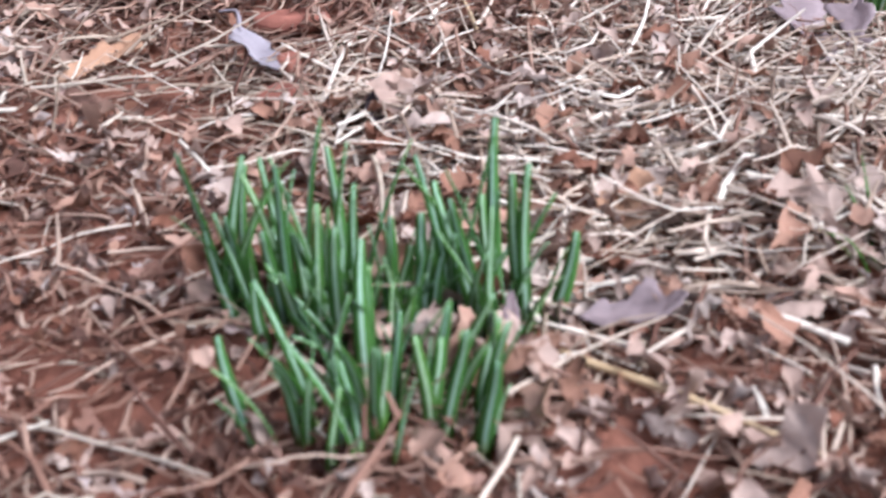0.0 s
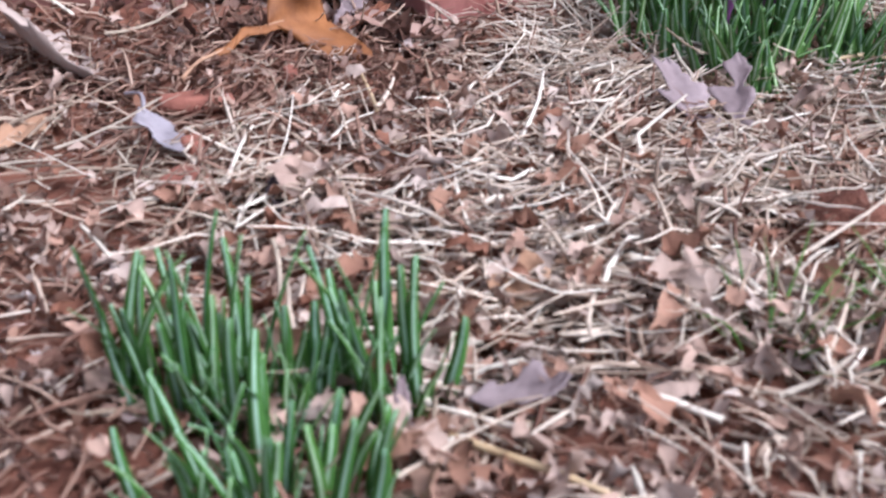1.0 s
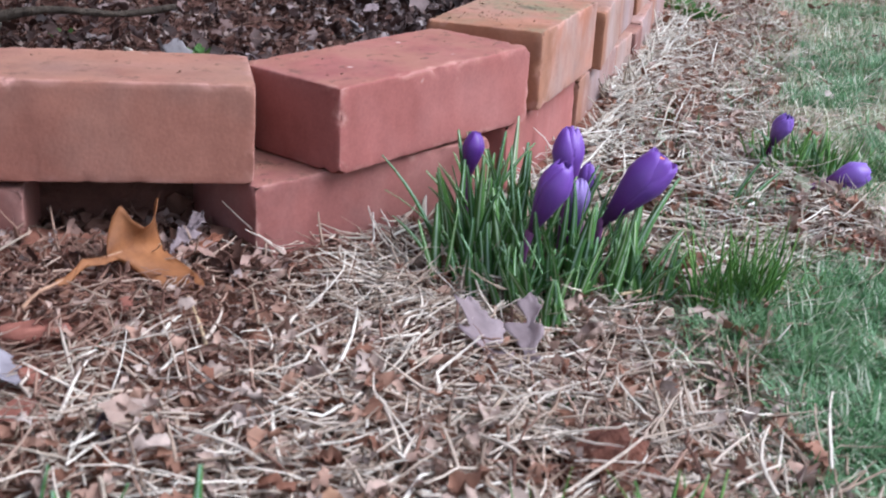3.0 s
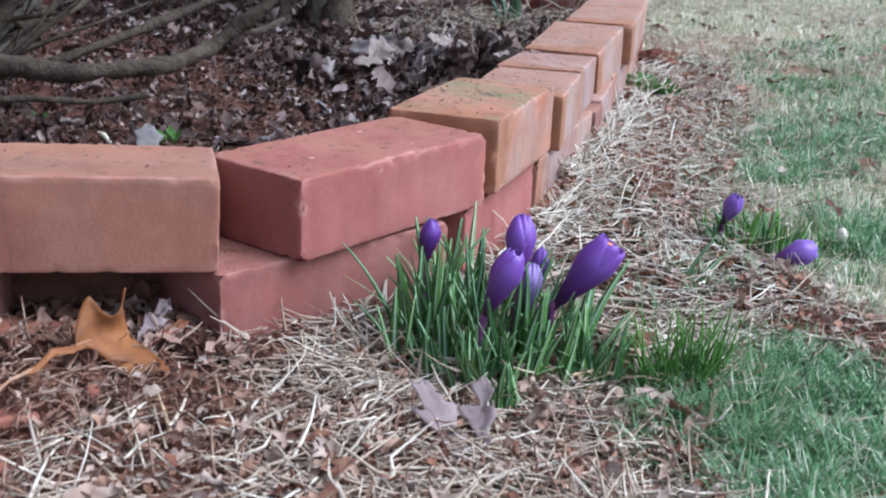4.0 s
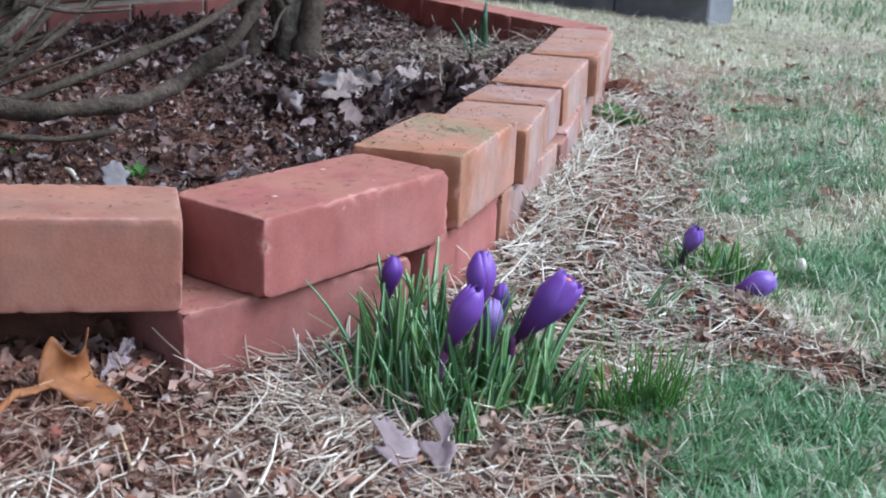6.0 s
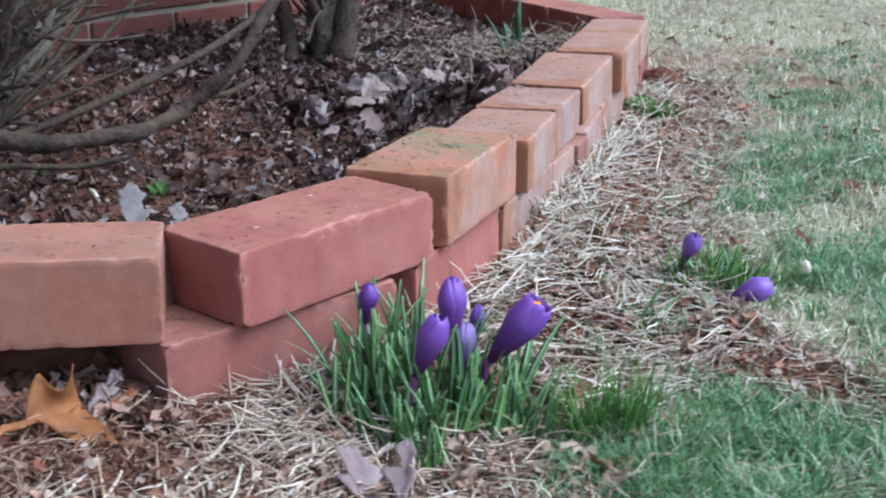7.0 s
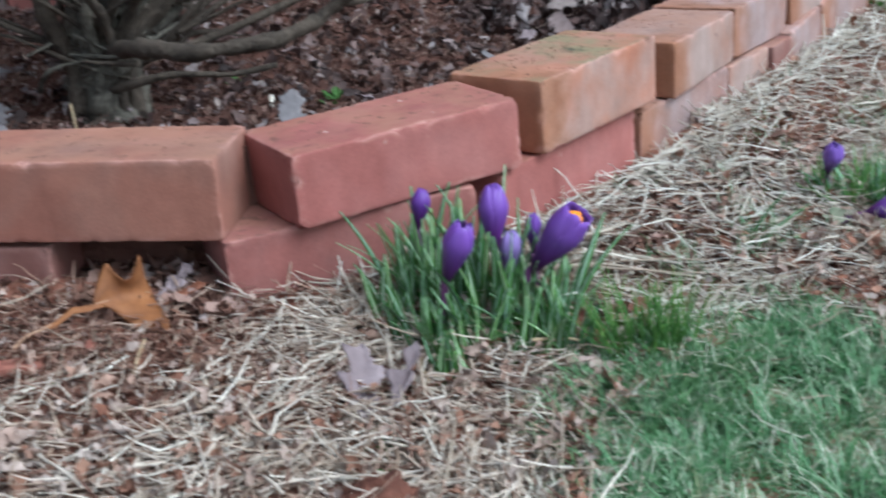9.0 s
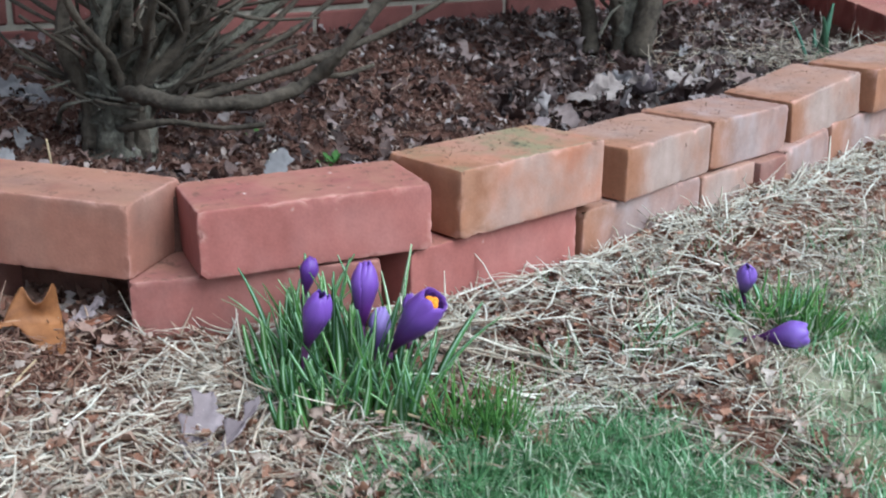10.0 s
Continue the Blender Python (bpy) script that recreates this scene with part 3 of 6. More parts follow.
house = new("wall_house", box_mesh("wall_house", (4.4, 0.2, 2.9), mortar_mat, 0))
house.matrix_basis = hm @ Matrix.Translation((-0.2, 0.112, 1.40))
tagged(house, "dark red brick house wall with pale mortar joints", "house wall", kind="structure")
house_brick_mat = brick_material("house_brick", (0.14, 0.045, 0.040), (0.18, 0.063, 0.055), (0.17, 0.075, 0.065), 0.3, offset=14.0, rubbed=0.0, varied=True)
hb_full = box_mesh("brick", (UNIT - JOINT, 0.05, COURSE - JOINT), house_brick_mat, 0.003)
inv = house.matrix_basis.inverted()
for c in range(8):
    for k in range(-6, 11):
        x = (k + 0.5 * (c % 2)) * UNIT + 0.03
        if not -1.0 < x < 1.85:
            continue
        b = part("brick", hb_full, house)
        b.matrix_basis = inv @ hm @ Matrix.Translation((x, 0.030, -0.008 + c * COURSE + COURSE / 2))
upper = new("wall_house_upper", box_mesh("wall_house_upper", (4.3, 0.05, 2.2), house_brick_mat, 0))
upper.matrix_basis = hm @ Matrix.Translation((-0.2, 0.030, 0.56 + 1.1))
tagged(upper, "upper stretch of the red brick house wall", "house wall", kind="structure")

side = new("wall_house_side", box_mesh("wall_house_side", (0.2, 3.0, 2.9), house_brick_mat, 0))
side.matrix_basis = hm @ Matrix.Translation((1.90, 1.714, 1.40))
tagged(side, "side of the red brick house", "house wall", kind="structure")

# ---- low grey edging far across the lawn ----
stone_mat = plain_material("grey_stone", (0.12, 0.125, 0.14), (0.24, 0.245, 0.26), 18, 0.9, 0.6)
stone_top = plain_material("pale_stone", (0.24, 0.25, 0.255), (0.40, 0.405, 0.41), 25, 0.85, 0.6)
edging = tagged(new("stone_edging"), "low dark grey block edging under overhanging bluish slabs across the lawn", "edging")
for k in range(9):
    px, py = 3.30 - 0.012 * k, 1.25 + 0.37 * k
    z = float(ground_z(px, py)) - 0.05
    m = pose(px, py + 0.185, z + 0.07, 0, 0, 91.9)
    part("block", box_mesh("block", (0.360, 0.20, 0.14), stone_mat, 0.006), edging, "", m)
    part("cap", box_mesh("cap", (0.364, 0.30, 0.045), stone_top, 0.010), edging, "bluish-grey overhanging slab", m @ pose(0, 0, 0.098))

# a small red and white striped marker beyond the end of the edging
marker_red = plain_material("marker_red", (0.42, 0.05, 0.05), (0.55, 0.09, 0.08), 60, 0.6, 0.2)
marker_white = plain_material("marker_white", (0.62, 0.60, 0.60), (0.75, 0.74, 0.73), 60, 0.6, 0.2)
marker = tagged(new("striped_marker"), "small red and white striped marker standing in the far lawn", "marker")
for n in range(4):
    part("band", box_mesh("band", (0.11, 0.05, 0.030), marker_white if n % 2 == 0 else marker_red, 0.004), marker, "", pose(4.55, 1.80, float(ground_z(4.55, 1.80)) + 0.015 + 0.030 * n, 0, 0, 60))

# ---- shrubs ----
def stem_mesh(name, points, r0, r1, material, seed, sides=8):
    """A tapered, slightly knobbly stem along a smooth line through a few points."""
    pts = [Vector(p) for p in points]
    line = []
    for i in range(len(pts) - 1):
        p0, p1, p2, p3 = pts[max(i - 1, 0)], pts[i], pts[i + 1], pts[min(i + 2, len(pts) - 1)]
        for k in range(6):
            t = k / 6
            line.append(0.5 * ((2 * p1) + (p2 - p0) * t + (2 * p0 - 5 * p1 + 4 * p2 - p3) * t * t + (3 * p1 - p0 - 3 * p2 + p3) * t ** 3))
    line.append(pts[-1])
    verts, faces = [], []
    n = len(line)
    for i, p in enumerate(line):
        d = (line[min(i + 1, n - 1)] - line[max(i - 1, 0)]).normalized()
        a = d.orthogonal().normalized() if i == 0 else (a - d * a.dot(d)).normalized()
        b = d.cross(a)
        r = r0 + (r1 - r0) * i / (n - 1)
        for k in range(sides):
            w = 2 * math.pi * k / sides
            q = p + a * math.cos(w) * r + b * math.sin(w) * r
            kn = 1 + 0.45 * noise.noise(q * 38 + Vector((seed, 0, 0))) + 0.35 * noise.noise(q * 130)
            verts.append(p + (q - p) * kn)
    for i in range(n - 1):
        for k in range(sides):
            faces.append((i * sides + k, i * sides + (k + 1) % sides, (i + 1) * sides + (k + 1) % sides, (i + 1) * sides + k))
    faces.append(tuple(range(sides))[::-1])
    faces.append(tuple((n - 1) * sides + k for k in range(sides)))
    return mesh_of(name, verts, faces, True, material)


def build_shrub(name, label, base, seed, spread, stems, reach, lean=(0.0, 0.0), spurs=0):
    rnd = random.Random(seed)
    shrub = tagged(new(name), label, "shrub", "bare shrubs in the bed")
    shrub.location = base
    part("stump", stem_mesh("stump", [(0, 0, -0.04), (0.004, 0.0, 0.02), (0.0, 0.004, 0.07), (0.01, 0.0, 0.12)], spread * 0.85, spread * 0.7, bark_mat, seed, 16), shrub)
    for n in range(stems):
        w = 2 * math.pi * (n + rnd.random() * 0.6) / stems
        a = Vector((math.cos(w), math.sin(w), 0))
        s = a * spread * (0.35 + 0.4 * rnd.random())
        out = reach * (0.25 + 0.75 * rnd.random())
        tilt = Vector((lean[0], lean[1], 0))

        def wobble(k):
            return Vector((rnd.uniform(-k, k), rnd.uniform(-k, k), rnd.uniform(-k, k)))

        pts = [s + Vector((0, 0, 0.0)), s * 1.1 + Vector((0, 0, 0.07)) + wobble(0.006), s * 1.2 + a * out * 0.22 + tilt * 0.3 + Vector((0, 0, 0.14)) + wobble(0.015),
               s + a * out * 0.5 + tilt * 0.6 + Vector((0, 0, 0.24)) + wobble(0.045),
               s + a * out * 0.8 + tilt * 0.8 + Vector((0, 0, 0.36)) + wobble(0.06),
               s + a * out * 1.3 + tilt + Vector((0, 0, 0.60)) + wobble(0.06)]
        r = spread * rnd.uniform(0.11, 0.33)
        stem = part("stem", stem_mesh("stem", pts, r, r * 0.45, bark_mat if n % 2 == 0 else bark_dark, seed + n), shrub)
        for t in range(rnd.randint(2, 4)):
            k = rnd.choice((1, 2, 2, 3, 3))
            st = Vector(pts[k])
            dv = Vector((rnd.uniform(-1, 1), rnd.uniform(-1, 1), rnd.uniform(0.2, 1.2))) * rnd.uniform(0.05, 0.16)
            tp = [st, st + dv * 0.5 + Vector((rnd.uniform(-0.02, 0.02), 0, 0)), st + dv]
            part("twig", stem_mesh("twig", tp, 0.0035, 0.0015, bark_dark, seed + n + t, 5), stem)
    # short dead spurs that make the tangle
    for n in range(spurs):
        w, h = rnd.uniform(0, 6.28), rnd.uniform(0.05, 0.30)
        r = spread * rnd.uniform(0.6, 1.1) + h * 0.25 * rnd.random()
        st = Vector((r * math.cos(w) + lean[0] * h * 1.6, r * math.sin(w), h))
        dv = Vector((rnd.uniform(-1, 1), rnd.uniform(-1, 1), rnd.uniform(-0.3, 1.3))).normalized() * rnd.uniform(0.03, 0.13)
        bend = Vector((rnd.uniform(-1, 1), rnd.uniform(-1, 1), rnd.uniform(-1, 1))) * 0.012
        part("twig", stem_mesh("twig", [st - dv * 0.4, st + bend, st + dv * 0.6], rnd.uniform(0.0018, 0.0042), 0.0014, rnd.choice((bark_mat, bark_dark, bark_dark)), seed + 200 + n, 5), shrub)
    return shrub


bz1 = 0.050
shrub_near = build_shrub("shrub", "old many-stemmed shrub with rough bare stems and low limb", (0.005, 0.50, bz1), 5, 0.046, 22, 0.17, (0.10, 0.0), 46)
off = Vector((0.005, 0.50, bz1))
limb_line = [Vector(p) - off for p in ((0.008, 0.47, 0.125), (0.018, 0.40, 0.140), (0.042, 0.345, 0.143), (0.075, 0.312, 0.145), (0.108, 0.293, 0.148), (0.15, 0.286, 0.158), (0.180, 0.278, 0.176), (0.20, 0.25, 0.205), (0.235, 0.25, 0.245), (0.29, 0.245, 0.31), (0.36, 0.25, 0.43))]
limb_line = [p - Vector((0, 0, 0.007 * min(1.0, n / 2))) for n, p in enumerate(limb_line)]
limb = part("limb", stem_mesh("limb", limb_line, 0.0086, 0.0055, bark_dark, 3, 10), shrub_near, "long low grey-brown limb")
part("twig", stem_mesh("twig", [limb_line[6], limb_line[6] + Vector((0.025, -0.004, -0.002)), limb_line[6] + Vector((0.06, 0.0, 0.006))], 0.004, 0.002, bark_dark, 8, 6), limb)
thin = [Vector(p) - off for p in ((0.02, 0.49, 0.105), (0.10, 0.46, 0.12), (0.20, 0.44, 0.15), (0.32, 0.42, 0.195), (0.46, 0.42, 0.27))]
part("limb", stem_mesh("limb", thin, 0.0055, 0.0035, bark_dark, 4, 8), shrub_near, "thin brown limb")
for n, ends in enumerate((((0.05, 0.50, 0.17), (0.12, 0.54, 0.24), (0.24, 0.60, 0.36)), ((0.04, 0.46, 0.18), (0.09, 0.43, 0.25), (0.15, 0.42, 0.38)),
                          ((0.03, 0.44, 0.17), (0.03, 0.36, 0.23), (0.06, 0.30, 0.34)), ((0.07, 0.52, 0.15), (0.18, 0.58, 0.18), (0.33, 0.66, 0.26)),
                          ((0.08, 0.53, 0.13), (0.15, 0.55, 0.17), (0.26, 0.58, 0.27)), ((0.07, 0.52, 0.12), (0.19, 0.55, 0.175), (0.34, 0.60, 0.30)),
                          ((0.06, 0.52, 0.14), (0.17, 0.55, 0.22), (0.27, 0.58, 0.36)), ((0.08, 0.51, 0.14), (0.21, 0.55, 0.215), (0.33, 0.56, 0.36)), ((0.09, 0.52, 0.12), (0.25, 0.55, 0.19), (0.42, 0.60, 0.32)),
                          ((0.0, 0.44, 0.16), (-0.05, 0.38, 0.24), (-0.07, 0.33, 0.36)), ((0.06, 0.48, 0.16), (0.14, 0.48, 0.21), (0.20, 0.50, 0.34)))):
    part("limb", stem_mesh("limb", [Vector((0.01, 0.49, 0.08)) - off] + [Vector(p) - off for p in ends], 0.0045 + 0.0012 * (n % 4), 0.003, bark_mat if n % 3 == 1 else bark_dark, 40 + n, 8), shrub_near)
thin2 = [Vector(p) - off for p in ((0.0, 0.47, 0.085), (0.05, 0.42, 0.10), (0.10, 0.38, 0.098), (0.14, 0.35, 0.105))]
part("limb", stem_mesh("limb", thin2, 0.0045, 0.0025, bark_dark, 6, 8), shrub_near)

tangle = random.Random(77)
for n in range(34):
    st = Vector((tangle.uniform(0.0, 0.10), tangle.uniform(0.42, 0.58), tangle.uniform(0.09, 0.26)))
    dv = Vector((tangle.uniform(0.4, 1.2), tangle.uniform(-0.6, 0.6), tangle.uniform(-0.1, 1.0))).normalized() * tangle.uniform(0.06, 0.20)
    mid = st + dv * 0.5 + Vector((tangle.uniform(-1, 1), tangle.uniform(-1, 1), tangle.uniform(-1, 1))) * 0.016
    part("twig", stem_mesh("twig", [st - off, mid - off, st + dv - off], tangle.uniform(0.0016, 0.0042), 0.0013, bark_dark, 300 + n, 5), shrub_near)

bz2 = 0.055
shrub_far = build_shrub("shrub", "bare shrub with a few thick leaning trunks among leaf litter", (0.945, 0.95, bz2), 12, 0.034, 7, 0.16, (0.0, 0.0), 16)
for pts, r in ((((0.01, -0.03, 0.0), (0.03, -0.03, 0.10), (0.06, -0.02, 0.20), (0.09, 0.0, 0.34), (0.10, 0.02, 0.55)), 0.026),
               (((-0.05, 0.04, 0.0), (-0.055, 0.04, 0.07), (-0.09, 0.03, 0.13), (-0.17, 0.02, 0.20), (-0.27, 0.0, 0.33)), 0.018)):
    part("trunk", stem_mesh("trunk", pts, r, r * 0.55, bark_dark, 21, 10), shrub_far)

# ---- unseen leaf crowns, added above the shrubs to shade the bed ----
shade_crown_mat = island_material("shade_crown_leaves", ((0.0, (0.035, 0.075, 0.025)), (0.6, (0.06, 0.12, 0.035)), (1.0, (0.10, 0.16, 0.05))), 0.45, 0.4, 60, 0.2)


def shade_crown(shrub, cx, cy, wide, low, high, count):
    w = rng.uniform(0, 6.283, count)
    r = wide * rng.uniform(0, 1, count) ** 0.5
    x, y = cx + r * np.cos(w), cy + r * np.sin(w) * 0.75
    dome = np.sqrt(np.clip(1 - (r / wide) ** 2, 0.02, 1))
    z = low + (high - low) * dome * rng.uniform(0.05, 1, count) + 0.06 * (vnoise(x, y, 0.1, 51) - 0.5)
    k = y < house_y(x) - 0.03
    pts = np.stack([x, y, z], -1)[k] - np.array(shrub.location)
    n = len(pts)
    v, q = leaf_sheets(pts, rng.uniform(0.018, 0.036, n), rng.uniform(0.4, 0.6, n), rng.uniform(0, 6.283, n), rng.normal(0, 0.5, n), rng.normal(0, 0.5, n), rng.uniform(0.1, 0.5, n), rng.uniform(-0.6, 0.8, n), np.zeros(n), np.ones(n), 4, np.full(n, 0.01))
    part("shade_crown", quick_mesh("shade_crown", v, q, shade_crown_mat), shrub, "added unseen canopy of small leaves that shades the bed")


shade_crown(shrub_near, 0.02, 0.60, 0.46, 0.50, 0.82, 4200)
shade_crown(shrub_far, 0.95, 0.98, 0.42, 0.48, 0.80, 4000)

# ---- crocus ----
def crocus_leaf_material(name, edge, middle):
    m, nt, b = shader(name, 0.58, 0.3)
    uvn = nt.nodes.new("ShaderNodeUVMap")
    sep = nt.nodes.new("ShaderNodeSeparateXYZ")
    nt.links.new(uvn.outputs[0], sep.inputs[0])
    r = ramp(nt, ((0.34, edge), (0.44, middle), (0.56, middle), (0.66, edge)))
    nt.links.new(sep.outputs[0], r.inputs[0])
    g = tex(nt, 70, 3, 0.6)
    gr = ramp(nt, ((0.3, (0.7, 0.7, 0.7)), (0.7, (1.2, 1.2, 1.2))))
    nt.links.new(g.outputs[0], gr.inputs[0])
    foot = ramp(nt, ((0.0, (1.7, 1.35, 0.55)), (0.22, (1, 1, 1))))
    nt.links.new(sep.outputs[1], foot.inputs[0])
    col = mixc(nt, 1.0, mixc(nt, 0.6, r.outputs[0], gr.outputs[0], 'MULTIPLY'), foot.outputs[0], 'MULTIPLY')
    oi = nt.nodes.new("ShaderNodeObjectInfo")
    vr = ramp(nt, ((0.0, (0.70, 0.78, 0.80)), (0.5, (1.0, 1.0, 1.0)), (1.0, (1.2, 1.14, 0.95))))
    nt.links.new(oi.outputs["Random"], vr.inputs[0])
    col = mixc(nt, 1.0, col, vr.outputs[0], 'MULTIPLY')
    nt.links.new(col, b.inputs["Base Color"])
    t = nt.nodes.new("ShaderNodeBsdfTranslucent")
    nt.links.new(col, t.inputs["Color"])
    mx = nt.nodes.new("ShaderNodeMixShader")
    mx.inputs[0].default_value = 0.18
    nt.links.new(b.outputs[0], mx.inputs[1])
    nt.links.new(t.outputs[0], mx.inputs[2])
    nt.links.new(mx.outputs[0], nt.nodes["Material Output"].inputs["Surface"])
    return m


crocus_leaf_mat = crocus_leaf_material("crocus_leaf", (0.095, 0.215, 0.058), (0.46, 0.59, 0.44))
sprout_leaf_mat = crocus_leaf_material("sprout_leaf", (0.076, 0.200, 0.042), (0.44, 0.62, 0.48))
tuft_mat = crocus_leaf_material("tuft_blade", (0.115, 0.25, 0.055), (0.16, 0.30, 0.085))


def blade_mesh(material, width, bend, seed, blunt=0.0):
    """One leaf of unit height with a keel below and a groove above."""
    rings, verts, uv, faces = 10, [], [], []
    for i in range(rings):
        s = i / (rings - 1)
        x = bend * s ** 2
        z = s - 0.25 * bend * bend * s ** 3
        y = 0.03 * math.sin(s * 3 + seed) * s
        w = width * 0.5 * min(1.0, 0.75 + s * 1.2) * (max(0.04, 1 - s) ** (0.30 if blunt else 0.5))
        for dx, dy, u in ((0.0, -1.0, 0.0), (0.22, 0.0, 0.5), (0.0, 1.0, 1.0), (-0.42, 0.0, 0.5)):
            verts.append((x + dx * w, y + dy * w, z))
            uv.append((u, s))
    for i in range(rings - 1):
        for k in range(4):
            a, b = i * 4 + k, i * 4 + (k + 1) % 4
            faces.append((a, b, b + 4, a + 4))
    faces.append((3, 2, 1, 0))
    e = (rings - 1) * 4
    faces.append((e, e + 1, e + 2, e + 3))
    return mesh_of("leaf", verts, faces, True, material, uv)


crocus_blades = [blade_mesh(crocus_leaf_mat, 0.078 + 0.014 * (k % 3), (0.04, 0.12, 0.22, 0.36, 0.55, 0.16)[k % 6], k) for k in range(12)]
sprout_blades = [blade_mesh(sprout_leaf_mat, 0.078 + 0.014 * (k % 3), (0.02, 0.12, 0.22, 0.32, 0.16, 0.06)[k % 6], k + 30, 1) for k in range(12)]


def leafy(parent, blades, count, centre, radii, turn, heights, splay, seed, rise=0.0, broad=0.086):
    """Leaves from a patch of ground, leaning outwards."""
    rnd = random.Random(seed)
    ct, st_ = math.cos(turn), math.sin(turn)
    for n in range(count):
        r, w = math.sqrt(rnd.random()), rnd.random() * 2 * math.pi
        lx, ly = r * math.cos(w) * radii[0], r * math.sin(w) * radii[1]
        x, y = centre[0] + lx * ct - ly * st_, centre[1] + lx * st_ + ly * ct
        z = float(ground_z(x, y)) - 0.004 + rise
        out = math.degrees(math.atan2(lx * st_ + ly * ct, lx * ct - ly * st_)) + rnd.choice((rnd.uniform(-50, 50), rnd.uniform(-170, 170)))
        h = rnd.uniform(*heights)
        lean = splay * (0.15 + 0.85 * r) * rnd.uniform(0.3, 1.3)
        m = Matrix.Translation((x, y, z)) @ pose(0, 0, 0, 0, 0, out) @ pose(0, 0, 0, 0, lean, 0) @ pose(0, 0, 0, 0, 0, rnd.uniform(-60, 60))
        part("leaf", rnd.choice(blades), parent, "", m @ Matrix.Diagonal((h, broad * rnd.uniform(0.85, 1.15), h, 1)))


def petal_material(name, a, c):
    m, nt, b = shader(name, 0.36, 0.45)
    uvn = nt.nodes.new("ShaderNodeUVMap")
    sep = nt.nodes.new("ShaderNodeSeparateXYZ")
    nt.links.new(uvn.outputs[0], sep.inputs[0])
    along = ramp(nt, ((0.0, (0.045, 0.007, 0.05)), (0.18, (0.06, 0.010, 0.075)), (0.38, a), (0.66, c), (1.0, tuple(min(1.0, k * 1.15) for k in c))))
    nt.links.new(sep.outputs[1], along.inputs[0])
    wv = nt.nodes.new("ShaderNodeTexWave")
    wv.inputs["Scale"].default_value = 7
    wv.inputs["Distortion"].default_value = 1.0
    nt.links.new(uvn.outputs[0], wv.inputs["Vector"])
    vr = ramp(nt, ((0.2, (0.72, 0.7, 0.8)), (0.8, (1.15, 1.15, 1.1))))
    nt.links.new(wv.outputs[0], vr.inputs[0])
    col = mixc(nt, 0.6, along.outputs[0], vr.outputs[0], 'MULTIPLY')
    nt.links.new(col, b.inputs["Base Color"])
    t = nt.nodes.new("ShaderNodeBsdfTranslucent")
    nt.links.new(col, t.inputs["Color"])
    mx = nt.nodes.new("ShaderNodeMixShader")
    mx.inputs[0].default_value = 0.25
    nt.links.new(b.outputs[0], mx.inputs[1])
    nt.links.new(t.outputs[0], mx.inputs[2])
    nt.links.new(mx.outputs[0], nt.nodes["Material Output"].inputs["Surface"])
    return m


dead_leaf_mat = crocus_leaf_material("dead_crocus_leaf", (0.40, 0.30, 0.20), (0.58, 0.48, 0.36))
petal_mat = petal_material("petal_purple", (0.125, 0.028, 0.215), (0.21, 0.085, 0.435))
petal_dark = petal_material("petal_deep_purple", (0.08, 0.017, 0.14), (0.14, 0.046, 0.31))
petal_pale = petal_material("petal_lilac", (0.17, 0.08, 0.31), (0.34, 0.23, 0.56))
petal_blue = petal_material("petal_violet", (0.13, 0.045, 0.27), (0.25, 0.13, 0.52))
stalk_mat = plain_material("flower_tube", (0.10, 0.02, 0.12), (0.26, 0.10, 0.24), 90, 0.5, 0.2, 0.2)
stigma_mat = plain_material("stigma", (0.75, 0.20, 0.01), (0.95, 0.36, 0.02), 300, 0.6, 0.6)


def petal_mesh(material, inner, opening, seed):
    """A cupped petal of a unit-high goblet, with a little thickness."""
    na, ns = 9, 14
    verts, uv, faces = [], [], []
    for layer in (0, 1):
        for i in range(ns):
            s = i / (ns - 1)
            g = min(1.0, s / 0.70)
            r = 0.042 + 0.218 * (0.75 * g + 0.25 * g * g * (3 - 2 * g))
            if s > 0.64:
                r += (opening - 0.62) * (0.42 if inner and opening < 0.3 else 0.30) * ((s - 0.64) / 0.36) ** 2.3
            r = r * (0.94 if inner else 1.0) - layer * 0.014
            wide = 1.22 * (1 - 0.08 * s) * (1 - max(0.0, (s - 0.66) / 0.34) ** 2.4 * 0.30)
            for j in range(na):
                a = (j / (na - 1) - 0.5) * 2
                w = a * wide
                rr = r * (1 - 0.06 * a * a)
                z = s + 0.012 * math.sin(a * 5 + seed) * s + (0.015 if inner else 0.0) * s - 0.15 * abs(a) ** 2.2 * max(0.0, s - 0.55)
                verts.append((rr * math.cos(w), rr * math.sin(w), z))
                uv.append((j / (na - 1), s))
    k = na * ns
    for i in range(ns - 1):
        for j in range(na - 1):
            a = i * na + j
            faces.append((a, a + 1, a + na + 1, a + na))
            faces.append((k + a, k + a + na, k + a + na + 1, k + a + 1))
    for i in range(ns - 1):
        a, b = i * na, i * na + na - 1
        faces.append((a, a + na, k + a + na, k + a))
        faces.append((b, k + b, k + b + na, b + na))
    for j in range(na - 1):
        a, b = j, (ns - 1) * na + j
        faces.append((a, k + a, k + a + 1, a + 1))
        faces.append((b, b + 1, k + b + 1, k + b))
    return mesh_of("petal", verts, faces, True, material, uv)


